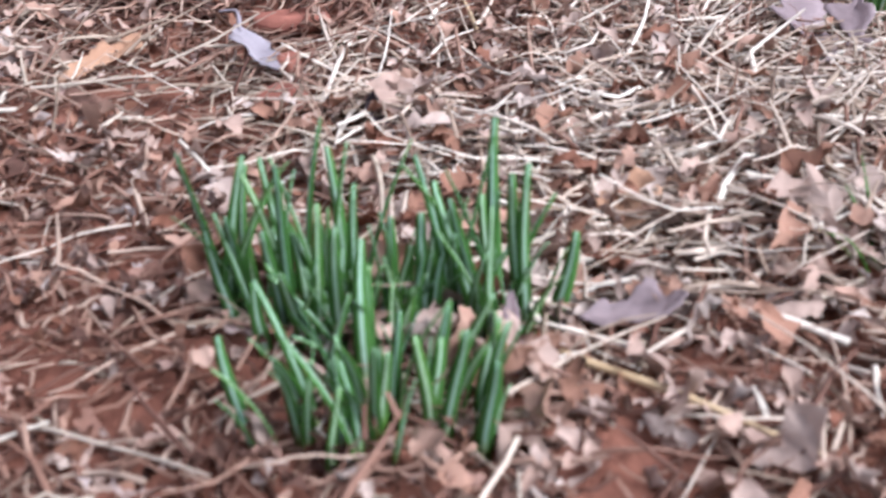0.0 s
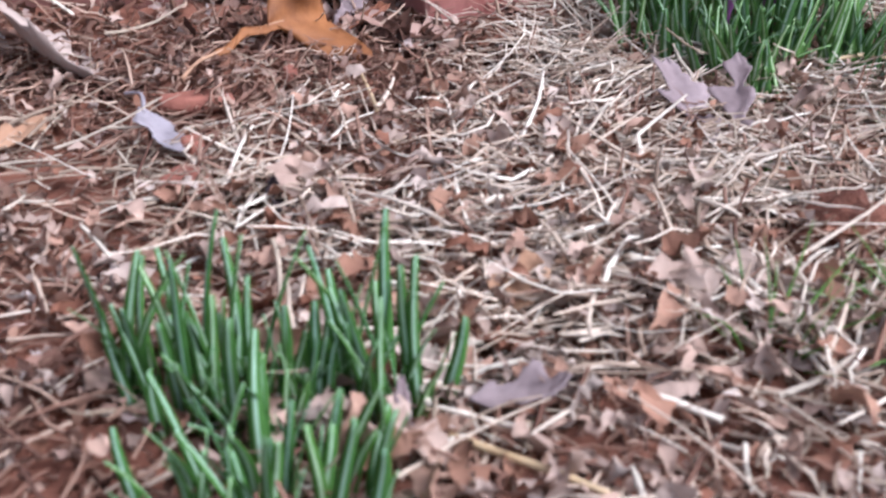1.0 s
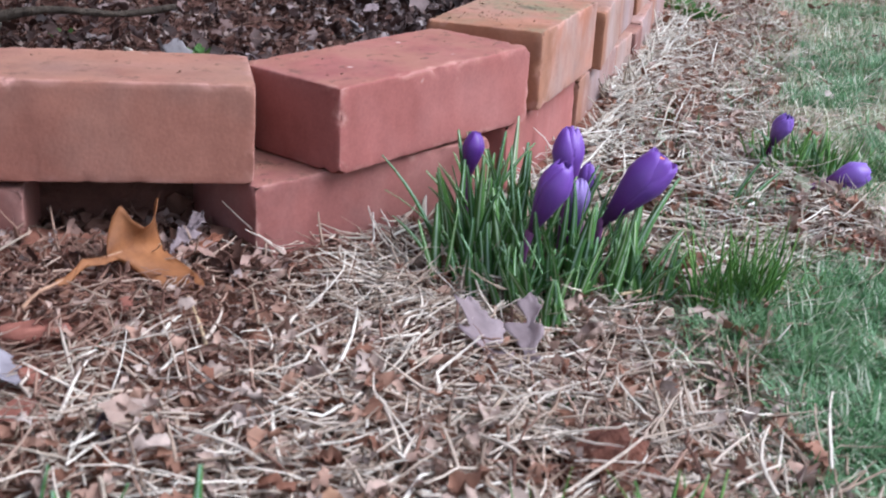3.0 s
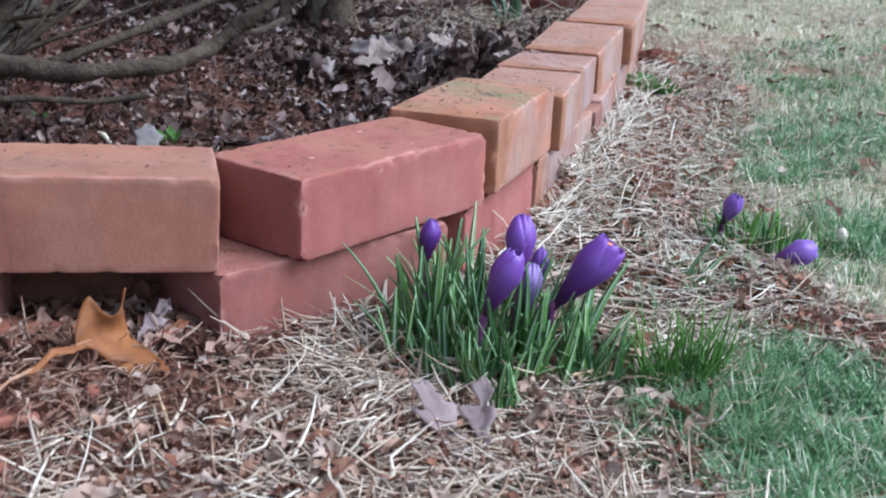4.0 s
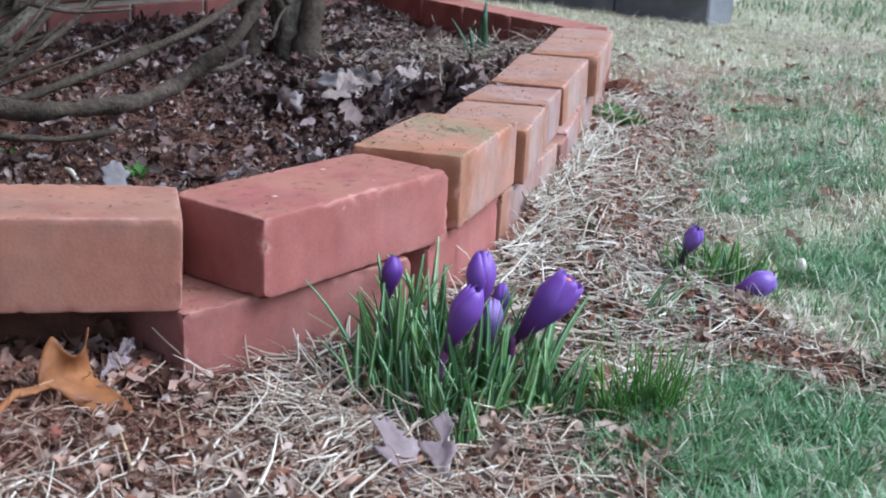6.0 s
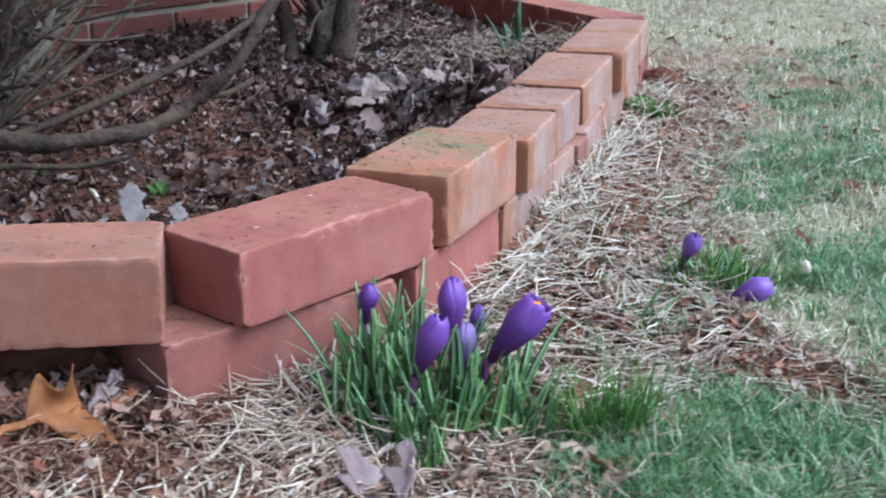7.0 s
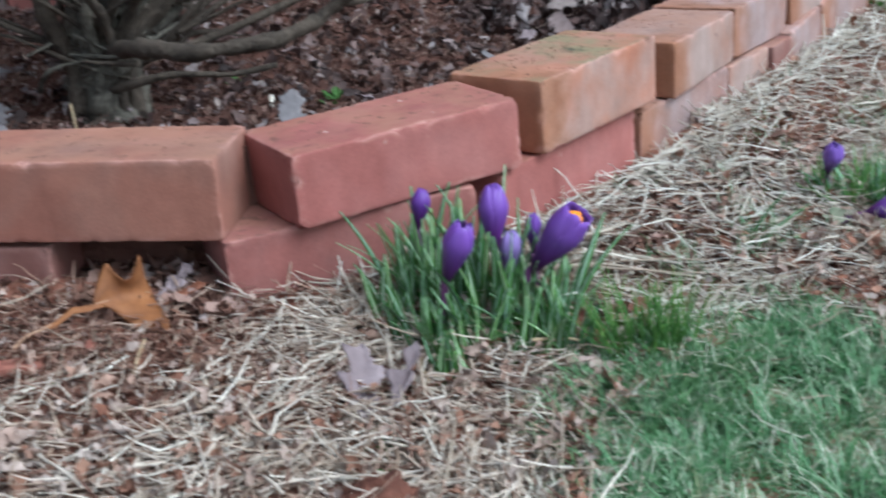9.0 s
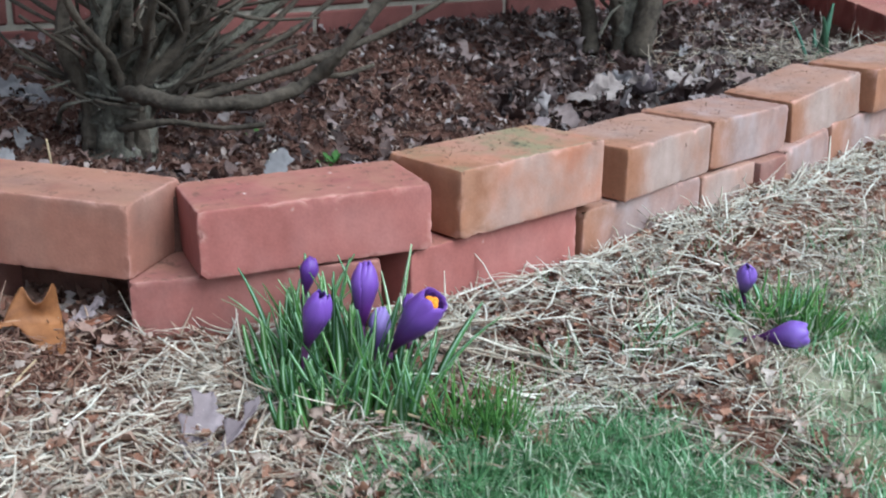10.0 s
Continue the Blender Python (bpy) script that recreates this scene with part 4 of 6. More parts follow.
def flower(parent, foot, neck, tip, width, opening, material, seed, stigma=False, label=""):
    """A crocus flower: a tube from the ground, six petals, and the stigma where it shows."""
    neck, tip, foot = Vector(neck), Vector(tip), Vector(foot)
    up = (tip - neck)
    h = up.length
    up.normalize()
    stalk = part("flower", stem_mesh("flower", [foot, foot.lerp(neck, 0.5) + Vector((0.001, 0, 0)), neck, neck + up * h * 0.08], 0.0018, 0.0030, stalk_mat, seed, 8), parent, label)
    q = up.to_track_quat('Z', 'X').to_matrix().to_4x4()
    k = width / 0.52
    base = Matrix.Translation(neck) @ q @ pose(0, 0, 0, 0, 0, seed * 37)
    for n in range(6):
        me = petal_mesh(material, n % 2 == 1, opening, seed * 10 + n)
        part("petal", me, stalk, "", base @ pose(0, 0, 0, 0, 0, n * 60) @ Matrix.Diagonal((k, k, h, 1)))
    if stigma:
        bm = bmesh.new()
        for n in range(3):
            w = 2 * math.pi * n / 3
            bmesh.ops.create_icosphere(bm, subdivisions=2, radius=0.0035, matrix=Matrix.Translation((0.0028 * math.cos(w), 0.0028 * math.sin(w), 0)) @ Matrix.Diagonal((1, 1, 1.5, 1)))
        for v in bm.verts:
            v.co += v.co.normalized() * 0.0008 * noise.noise(v.co * 900)
        bmesh.ops.create_cone(bm, segments=8, radius1=0.0012, radius2=0.0015, depth=h * 0.75, matrix=Matrix.Translation((0, 0, -h * 0.375)))
        me = bpy.data.meshes.new("stigma")
        bm.to_mesh(me)
        bm.free()
        me.materials.append(stigma_mat)
        part("stigma", me, stalk, "bright orange stigma", base @ Matrix.Translation((0, 0, h * 0.90)))
    return stalk


main_clump = tagged(new("crocus_clump"), "blooming purple crocus clump with striped green leaves beside the bricks", "crocus", "crocus plants")
leafy(main_clump, crocus_blades, 64, (0.086, -0.092), (0.068, 0.050), -0.55, (0.026, 0.084), 11, 4)
leafy(main_clump, crocus_blades, 22, (0.044, -0.080), (0.026, 0.022), -0.6, (0.040, 0.076), 14, 54)
leafy(main_clump, crocus_blades, 22, (0.108, -0.160), (0.026, 0.012), -0.5, (0.036, 0.062), 12, 55)
leafy(main_clump, crocus_blades, 36, (0.086, -0.064), (0.054, 0.024), -0.25, (0.064, 0.098), 10, 24)
flower(main_clump, (0.068, -0.047, 0.0), (0.069, -0.047, 0.054), (0.076, -0.047, 0.086), 0.0150, 0.08, petal_dark, 1, label="dark purple closed bud")
flower(main_clump, (0.096, -0.104, -0.01), (0.096, -0.106, 0.044), (0.102, -0.101, 0.096), 0.0215, 0.15, petal_mat, 2, label="purple goblet flower")
flower(main_clump, (0.046, -0.104, -0.01), (0.051, -0.112, 0.038), (0.060, -0.129, 0.086), 0.0215, 0.2, petal_mat, 3, label="purple goblet flower")
flower(main_clump, (0.108, -0.118, -0.01), (0.112, -0.124, 0.034), (0.136, -0.152, 0.081), 0.0275, 0.42, petal_mat, 4, True, "open purple flower showing an orange stigma")
flower(main_clump, (0.140, -0.090, -0.01), (0.139, -0.090, 0.030), (0.139, -0.094, 0.064), 0.0125, 0.05, petal_mat, 5)
flower(main_clump, (0.108, -0.104, -0.01), (0.106, -0.106, 0.020), (0.112, -0.106, 0.061), 0.0175, 0.1, petal_pale, 6, label="pale lilac half-hidden flower")


tuft_blades = [blade_mesh(tuft_mat, 0.045, 0.05 + 0.11 * k, k + 60) for k in range(5)]
small_clump = tagged(new("crocus_clump"), "small crocus clump with two lilac-blue flowers in the grass", "crocus", "crocus plants")
dead_blades = [blade_mesh(dead_leaf_mat, 0.05, 0.3 + 0.2 * k, k + 120) for k in range(3)]
leafy(main_clump, crocus_blades, 20, (0.078, -0.124), (0.054, 0.018), -0.5, (0.042, 0.078), 18, 34)
leafy(main_clump, crocus_blades, 17, (0.096, -0.146), (0.050, 0.016), -0.5, (0.030, 0.062), 22, 35)
leafy(main_clump, crocus_blades, 14, (0.058, -0.142), (0.030, 0.010), -0.5, (0.034, 0.056), 16, 56)
leafy(main_clump, crocus_blades, 20, (0.037, -0.120), (0.016, 0.008), -0.5, (0.036, 0.054), 9, 57)
leafy(main_clump, crocus_blades, 14, (0.064, -0.057), (0.018, 0.006), -0.4, (0.066, 0.092), 8, 58)
leafy(main_clump, crocus_blades, 9, (0.036, -0.150), (0.016, 0.006), -0.5, (0.024, 0.046), 22, 59)
leafy(main_clump, dead_blades, 14, (0.088, -0.092), (0.070, 0.052), -0.55, (0.03, 0.07), 60, 33)
pale_blade = blade_mesh(crocus_leaf_material("pale_crocus_leaf", (0.22, 0.34, 0.20), (0.74, 0.80, 0.72)), 0.10, 0.10, 140)
for x, y, h, lean, w in ((0.160, -0.016, 0.072, 6, 40), (0.150, -0.030, 0.060, 10, 120)):
    part("leaf", pale_blade, main_clump, "pale striped leaf", pose(x, y, float(ground_z(x, y)) - 0.003, 0, lean, w) @ Matrix.Diagonal((h, h, h, 1)))
small_blades = [blade_mesh(tuft_mat, 0.085, 0.06 + 0.1 * k, k + 90) for k in range(5)]
leafy(small_clump, small_blades, 90, (0.486, -0.092), (0.046, 0.032), -0.6, (0.018, 0.054), 44, 9, broad=0.046)
leafy(small_clump, crocus_blades, 40, (0.492, -0.090), (0.040, 0.030), -0.6, (0.024, 0.050), 26, 11)
leafy(small_clump, tuft_blades, 130, (0.530, -0.118), (0.075, 0.036), -0.6, (0.014, 0.036), 40, 10, broad=0.034)
flower(small_clump, (0.470, -0.066, -0.02), (0.461, -0.073, 0.012), (0.450, -0.091, 0.046), 0.0185, 0.15, petal_blue, 7, label="lilac crocus bud")
flower(small_clump, (0.396, -0.116, -0.012), (0.428, -0.140, 0.003), (0.461, -0.161, 0.010), 0.0240, 0.4, petal_blue, 8, label="purple flower fallen over onto the grass")

# long leaves bent over beside the small clump
for x, y, h, lean, w in ((0.339, -0.101, 0.055, 22, -20), (0.337, -0.109, 0.062, 46, -10), (0.345, -0.112, 0.05, 66, -24)):
    part("leaf", crocus_blades[2], small_clump, "", pose(x, y, float(ground_z(x, y)) - 0.003, 0, lean, w) @ Matrix.Diagonal((h, 0.06, h, 1)))

sprouts = tagged(new("crocus_sprouts"), "clump of short bright green bulb leaves without flowers in straw", "crocus", "crocus plants")
# two thick bunches, a lower one between them, and short leaves before them
leafy(sprouts, sprout_blades, 40, (-0.342, -0.196), (0.024, 0.014), -0.6, (0.032, 0.066), 12, 14, broad=0.054)
leafy(sprouts, sprout_blades, 26, (-0.294, -0.235), (0.016, 0.013), -0.6, (0.032, 0.066), 12, 15, broad=0.054)
leafy(sprouts, sprout_blades, 40, (-0.322, -0.217), (0.020, 0.014), -0.6, (0.026, 0.044), 18, 16, broad=0.054)
leafy(sprouts, sprout_blades, 46, (-0.348, -0.252), (0.036, 0.020), -0.58, (0.026, 0.044), 12, 44, 0.004, broad=0.054)


tuft = tagged(new("grass_tuft"), "upright tuft of fresh green grass at the lawn edge", "grass tuft")
leafy(tuft, tuft_blades, 130, (0.146, -0.204), (0.028, 0.017), -0.8, (0.034, 0.068), 18, 17, broad=0.055)
leafy(tuft, tuft_blades, 50, (0.168, -0.216), (0.030, 0.018), -0.6, (0.014, 0.040), 40, 18, broad=0.046)


corner_tuft = tagged(new("grass_tuft"), "loose tuft of grass sprawling over straw and soil", "grass tuft")
leafy(corner_tuft, small_blades, 64, (-0.134, -0.326), (0.018, 0.012), 0.2, (0.022, 0.048), 66, 19, broad=0.036)
leafy(corner_tuft, tuft_blades, 20, (-0.184, -0.300), (0.016, 0.012), 0.2, (0.02, 0.05), 60, 20, broad=0.034)

daffodil = tagged(new("daffodil_shoots"), "blue-green bulb shoots standing in the straw of the bed", "bulb shoots")
shoot_mat = crocus_leaf_material("bulb_shoot", (0.07, 0.15, 0.095), (0.13, 0.22, 0.16))
dz = float(bed_z(1.16, 0.71)) + 0.004
shoot = [blade_mesh(shoot_mat, 0.22, 0.05 + 0.10 * k, k + 80) for k in range(3)]
for n, (dx, dy, h, lean, w) in enumerate(((0, 0, 0.105, 14, 10), (0.012, -0.006, 0.085, 6, 200), (-0.012, 0.008, 0.08, 12, 120), (0.006, 0.012, 0.06, 20, 60))):
    part("leaf", shoot[n % 3], daffodil, "", pose(1.165 + dx, 0.70 + dy, dz - 0.01, 0, lean, w) @ Matrix.Diagonal((h, h, h, 1)))

# ---- single leaves and sticks that stand out ----
def one_leaf(name, label, place, length, ratio, yaw, pitch, roll, fold, bend, lobe, lobes, material, seed, rows=26, crumple=0.008, stalk=0.0):
    """One dry leaf with seven points across, lobed, curled and a little crumpled."""
    rnd = random.Random(seed)
    across = (-1, -0.62, -0.28, 0, 0.28, 0.62, 1)
    verts, faces = [], []
    x = z = 0.0
    for i in range(rows):
        s = i / (rows - 1)
        half = math.sin(math.pi * min(1, s * 0.95 + 0.04)) ** 0.85 * (1 - lobe * (0.5 + 0.5 * math.cos(2 * math.pi * s * lobes + 0.4)))
        half *= length * ratio / 2
        a = bend * (s - 0.35)
        ragged = [0.80 + 0.75 * noise.noise(Vector((s * 4.5, seed * 3.7, k))) + 0.35 * noise.noise(Vector((s * 13, seed * 1.9, k + 5))) for k in (0, 9)]
        smooth_half = half
        for c in across:
            w = abs(c)
            half = smooth_half * ragged[c > 0]
            sweep = 0.22 * w * half * 2
            verts.append(Vector((x + sweep, c * half * math.cos(fold * w), z + w * half * math.sin(fold) + 0.35 * half * math.sin(s * 9 + c * 3 + seed) * w * 0.4)))
        x += math.cos(a) * length / rows
        z += math.sin(a) * length / rows
    mid = sum(verts, Vector()) / len(verts)
    for v in verts:
        v -= mid
        v += Vector((rnd.gauss(0, 1), rnd.gauss(0, 1), rnd.gauss(0, 1))) * crumple * length * 0.6
    n = len(across)
    for i in range(rows - 1):
        for k in range(n - 1):
            faces.append((i * n + k, i * n + k + 1, (i + 1) * n + k + 1, (i + 1) * n + k))
    ob = new(name, mesh_of(name, verts, faces, True, material))
    sol = ob.modifiers.new("thickness", 'SOLIDIFY')
    sol.thickness = 0.0005
    ob.matrix_basis = pose(*place, roll, pitch, yaw)
    if stalk:
        root = sum((verts[k] for k in range(n)), Vector()) / n
        part("stalk", stem_mesh("stalk", [root + Vector((0.004, 0, 0)), root + Vector((-stalk * 0.5, 0.003, 0.003)), root + Vector((-stalk, 0.0, -0.002))], 0.0011, 0.0008, material, seed, 5), ob)
    return tagged(ob, label, "leaf")


oak_mat = plain_material("oak_leaf", (0.13, 0.045, 0.02), (0.44, 0.185, 0.07), 60, 0.6, 0.5, 0.2)
mauve_mat = plain_material("weathered_leaf", (0.17, 0.125, 0.13), (0.33, 0.26, 0.268), 60, 0.8, 0.5, 0.1)
tan_mat = plain_material("tan_leaf", (0.33, 0.17, 0.10), (0.52, 0.33, 0.22), 60, 0.75, 0.5, 0.15)
pale_mat = plain_material("pale_leaf", (0.30, 0.215, 0.185), (0.50, 0.41, 0.37), 60, 0.8, 0.5, 0.1)
heap_mat = plain_material("dull_leaf", (0.14, 0.10, 0.092), (0.39, 0.32, 0.30), 60, 0.8, 0.5, 0.1)
lavender_mat = plain_material("lavender_leaf", (0.20, 0.175, 0.20), (0.38, 0.345, 0.375), 60, 0.8, 0.5, 0.1)
grey_mat = plain_material("grey_leaf", (0.13, 0.115, 0.12), (0.28, 0.25, 0.255), 60, 0.8, 0.5, 0.1)
dark_mat = plain_material("dark_leaf", (0.035, 0.025, 0.03), (0.09, 0.065, 0.07), 60, 0.8, 0.5, 0.1)
rust_mat = plain_material("rust_leaf", (0.20, 0.075, 0.045), (0.36, 0.16, 0.10), 60, 0.8, 0.5, 0.1)


def gz(x, y):
    return float(ground_z(x, y))


def oak_leaf():
    """A dry oak leaf folded along its midrib: one side stands up, the other lies forward; pointed lobes."""
    verts, faces = [], []
    rows, across = 80, (-1, -0.85, -0.65, -0.42, -0.2, 0, 0.2, 0.42, 0.65, 0.85, 1)
    a, e = Vector((-0.182, 0.032, 0.028)), Vector((-0.104, 0.044, 0.026))
    along = (e - a).normalized()
    up_side = Vector((0.06, 0.22, 0.97)).normalized()
    low_side = Vector((0.06, -0.80, -0.42)).normalized()

    upper = ((0.0, 0.44, 0.48, 0.54, 0.60, 0.66, 0.72, 0.78, 0.85, 0.91, 0.96, 1.0), (0.0, 0.0012, 0.009, 0.015, 0.024, 0.017, 0.015, 0.019, 0.029, 0.023, 0.012, 0.004))
    lower = ((0.0, 0.44, 0.54, 0.64, 0.74, 0.84, 0.91, 0.96, 1.0), (0.0, 0.0012, 0.010, 0.021, 0.033, 0.043, 0.034, 0.018, 0.004))

    for i in range(rows):
        t = i / (rows - 1)
        rib = a.lerp(e, t) + Vector((0, 0, 0.006 * math.sin(math.pi * t)))
        for c in across:
            w = abs(c)
            if c > 0:
                half = float(np.interp(t, *upper))
                side, sweep = up_side, 0.12
            else:
                half = float(np.interp(t, *lower))
                side, sweep = low_side, 0.05
            curl = Vector((0.15, -1, 0.2)) * (0.45 * half * w * w * math.sin(t * 8 + 1.7 * (c > 0)))
            ripple = Vector((0, 0.8, 0.6)) * (0.0036 * math.sin(t * 19 + c * 3) * w)
            verts.append(rib + side * half * w + along * half * w * sweep + curl + ripple)
    m = len(across)
    for i in range(rows - 1):
        for j in range(m - 1):
            f = i * m + j
            faces.append((f, f + 1, f + m + 1, f + m))
    ob = new("oak_leaf", mesh_of("oak_leaf", verts, faces, True, oak_mat))
    ob.modifiers.new("thickness", 'SOLIDIFY').thickness = 0.0005
    part("stalk", stem_mesh("stalk", [a.lerp(e, 0.9), a.lerp(e, 0.5) + Vector((0, 0, 0.006)), a, Vector((-0.194, 0.030, 0.027)), Vector((-0.206, 0.027, 0.022))], 0.0008, 0.0011, tan_mat, 3, 6), ob, "pale tan stalk and midrib")
    return tagged(ob, "large curled orange-brown oak leaf in the gap under a brick", "leaf")


oak_leaf()
one_leaf("dry_leaf", "weathered mauve-grey leaf lying on straw before the crocuses", (-0.033, -0.148, gz(-0.033, -0.148) + 0.018), 0.066, 0.60, 62, -16, 14, 0.4, 0.5, 0.40, 3, mauve_mat, 4)
one_leaf("dry_leaf", "weathered mauve-grey leaf with a ragged edge on straw", (-0.014, -0.164, gz(-0.014, -0.164) + 0.019), 0.068, 0.50, 34, -18, -14, 0.4, 0.6, 0.42, 3, mauve_mat, 5)
one_leaf("dry_leaf", "pointed lavender-grey leaf standing on the soil", (-0.247, -0.022, gz(-0.247, -0.022) + 0.012), 0.044, 0.62, -98, 14, -24, 0.35, 0.5, 0.15, 1.5, lavender_mat, 6, stalk=0.016)
one_leaf("dry_leaf", "dull brown leaf curled over the soil", (-0.266, -0.264, gz(-0.266, -0.264) + 0.010), 0.034, 0.6, -40, -8, 12, 0.5, 0.9, 0.1, 2, mauve_mat, 7)
one_leaf("dry_leaf", "dark curled leaf in straw", (-0.246, -0.112, gz(-0.246, -0.112) + 0.007), 0.034, 0.6, 70, -10, 20, 0.6, 0.9, 0.1, 2, dark_mat, 8)
one_leaf("dry_leaf", "tan papery leaf folded on the straw", (-0.220, -0.218, gz(-0.22, -0.218) + 0.008), 0.036, 0.7, 20, -16, 8, 0.5, 0.6, 0.05, 2, tan_mat, 9)
one_leaf("dry_leaf", "tan papery leaf folded on the straw", (-0.204, -0.226, gz(-0.204, -0.226) + 0.007), 0.026, 0.7, 110, -10, -18, 0.5, 0.6, 0.05, 2, tan_mat, 10)
one_leaf("dry_leaf", "large pale leaf curled against the lower brick", (-0.240, 0.098, gz(-0.240, 0.098) + 0.018), 0.084, 0.66, 118, -24, 30, 0.5, 0.9, 0.3, 3, pale_mat, 13)
one_leaf("dry_leaf", "pale tan leaf curled on the soil by the bricks", (-0.300, 0.020, gz(-0.3, 0.02) + 0.009), 0.050, 0.4, 10, -6, 10, 0.5, 0.6, 0.1, 2, tan_mat, 14)
one_leaf("dry_leaf", "narrow mauve leaf standing beside the green sprouts", (-0.303, -0.252, gz(-0.303, -0.252) + 0.010), 0.026, 0.34, 60, -60, 10, 0.4, 0.3, 0.0, 1, mauve_mat, 15)
one_leaf("dry_leaf", "rolled brown leaf beside the oak leaf", (-0.084, 0.034, 0.024), 0.046, 0.34, 10, -4, 40, 1.1, 0.5, 0.1, 2, rust_mat, 18)
one_leaf("dry_leaf", "dark leaf scrap tucked in the gap under a brick", (-0.085, 0.045, 0.030), 0.042, 0.55, 20, -20, 30, 0.6, 0.8, 0.45, 3, mauve_mat, 16, 26, 0.03)

for n, (x, y, L, yaw, roll, mat, lab) in enumerate((
        (0.196, 0.352, 0.050, 55, 30, grey_mat, "pale crumpled leaf on the bed mulch"),
        (0.265, 0.395, 0.045, 150, 12, mauve_mat, "pale leaf on the bed mulch"),
        (0.320, 0.380, 0.050, 30, -20, grey_mat, "pale leaf on the bed mulch"),
        (0.440, 0.420, 0.055, 80, 24, grey_mat, "crumpled grey leaf on the bed mulch"),
        (0.560, 0.520, 0.040, 10, 30, mauve_mat, "small pale leaf on the bed mulch"),
        (0.680, 0.560, 0.062, 20, 44, heap_mat, "large pale curled leaf heaped by the far shrub"),
        (0.755, 0.585, 0.066, 100, -54, heap_mat, "large curled leaf heaped by the far shrub"),
        (0.790, 0.620, 0.062, 60, 60, dark_mat, "large dark curled leaf heaped by the far shrub"),
        (0.810, 0.550, 0.060, 160, -40, heap_mat, "large curled leaf heaped by the far shrub"),
        (0.720, 0.520, 0.055, 210, 50, dark_mat, "large dark curled leaf heaped by the far shrub"),
        (0.730, 0.620, 0.060, 300, 48, grey_mat, "large grey curled leaf heaped by the far shrub"),
        (0.765, 0.530, 0.055, 250, 36, grey_mat, "large grey curled leaf heaped by the far shrub"),
        (0.640, 0.530, 0.050, 330, 40, heap_mat, "curled leaf heaped by the far shrub"),
        (0.850, 0.600, 0.058, 20, -50, heap_mat, "large curled leaf heaped by the far shrub"),
        (-0.125, 0.420, 0.060, 70, 40, grey_mat, "grey crumpled leaf beside the shrub"),
        (-0.155, 0.380, 0.055, 20, -30, grey_mat, "grey crumpled leaf beside the shrub"),
        (-0.095, 0.360, 0.050, 130, 30, mauve_mat, "grey crumpled leaf beside the shrub"),
        (-0.111, 0.800, 0.075, 30, 50, grey_mat, "large grey crumpled leaf by the house wall"),
        (-0.070, 0.770, 0.070, 140, -40, grey_mat, "large grey crumpled leaf by the house wall"),
        (-0.150, 0.740, 0.065, 250, 35, grey_mat, "large grey crumpled leaf by the house wall"),
        (-0.100, 0.545, 0.055, 80, 40, grey_mat, "grey crumpled leaf beside the shrub"),
        (-0.167, 0.615, 0.060, 200, -30, mauve_mat, "grey crumpled leaf beside the shrub"),
        (1.05, 0.92, 0.05, 40, 40, grey_mat, "pale leaf by the far shrub"))):
    one_leaf("dry_leaf", lab, (x, y, float(bed_z(x, y)) + (0.044 if 0.58 < x < 0.95 else 0.014)), L * (1.3 if 0.58 < x < 0.95 else 1.0), 0.62, yaw, -12, roll, 0.4, 0.6, 0.35, 3, mat, 30 + n, 18, 0.022)

big_straw = plain_material("thick_straw", (0.42, 0.29, 0.16), (0.64, 0.50, 0.33), 70, 0.6, 0.4)
stick_mat = plain_material("bleached_stick", (0.55, 0.48, 0.40), (0.78, 0.72, 0.63), 80, 0.7, 0.3)


def gz_bed(x, y):
    return float(bed_z(x, y)) + 0.008


def stick(name, label, a, b, r, mat):
    a, b = Vector(a), Vector(b)
    mid = a.lerp(b, 0.5) + Vector((0, 0, 0.002))
    return tagged(new(name, stem_mesh(name, [a, mid, b], r, r * 0.8, mat, 5, 6)), label, "stick")


one_leaf("dry_leaf", "pointed grey leaf lying on the bed mulch", (0.158, 0.372, gz_bed(0.158, 0.372) + 0.016), 0.070, 0.55, 60, -34, 16, 0.3, 0.4, 0.05, 2, grey_mat, 27)
stick("stick", "short bleached stick on the bed mulch", (0.188, 0.500, gz_bed(0.188, 0.500)), (0.170, 0.455, gz_bed(0.170, 0.455)), 0.003, stick_mat)
stick("stick", "thin bleached twig leaning out of the mulch", (-0.085, 0.262, 0.072), (-0.090, 0.250, 0.128), 0.0011, big_straw)
stick("stick", "small white stick among the straw", (-0.272, -0.228, gz(-0.262, -0.229) + 0.006), (-0.246, -0.233, gz(-0.25, -0.231) + 0.006), 0.0022, stick_mat)
stick("straw_stalk", "thick golden straw stalk across bare soil", (-0.298, -0.265, gz(-0.298, -0.265) + 0.008), (-0.276, -0.337, gz(-0.276, -0.337) + 0.006), 0.0013, big_straw)
stick("straw_stalk", "broad pale straw stalk on the soil", (-0.247, -0.276, gz(-0.247, -0.276) + 0.010), (-0.231, -0.311, gz(-0.231, -0.311) + 0.008), 0.0015, stick_mat)
stick("straw_stalk", "pale straw stalk on the soil", (-0.128, -0.012, gz(-0.128, -0.012) + 0.010), (-0.152, -0.058, gz(-0.152, -0.058) + 0.007), 0.0011, big_straw)
stick("straw_stalk", "pale bent straw stalk by the crocus clump", (0.118, -0.172, 0.000), (0.088, -0.158, 0.004), 0.0013, big_straw)
fork = stick("dry_weed", "thin pale forked dry weed leaning on a brick", (-0.208, 0.125, gz(-0.208, 0.125) + 0.004), (-0.232, 0.140, gz(-0.232, 0.14) + 0.030), 0.0009, stick_mat)
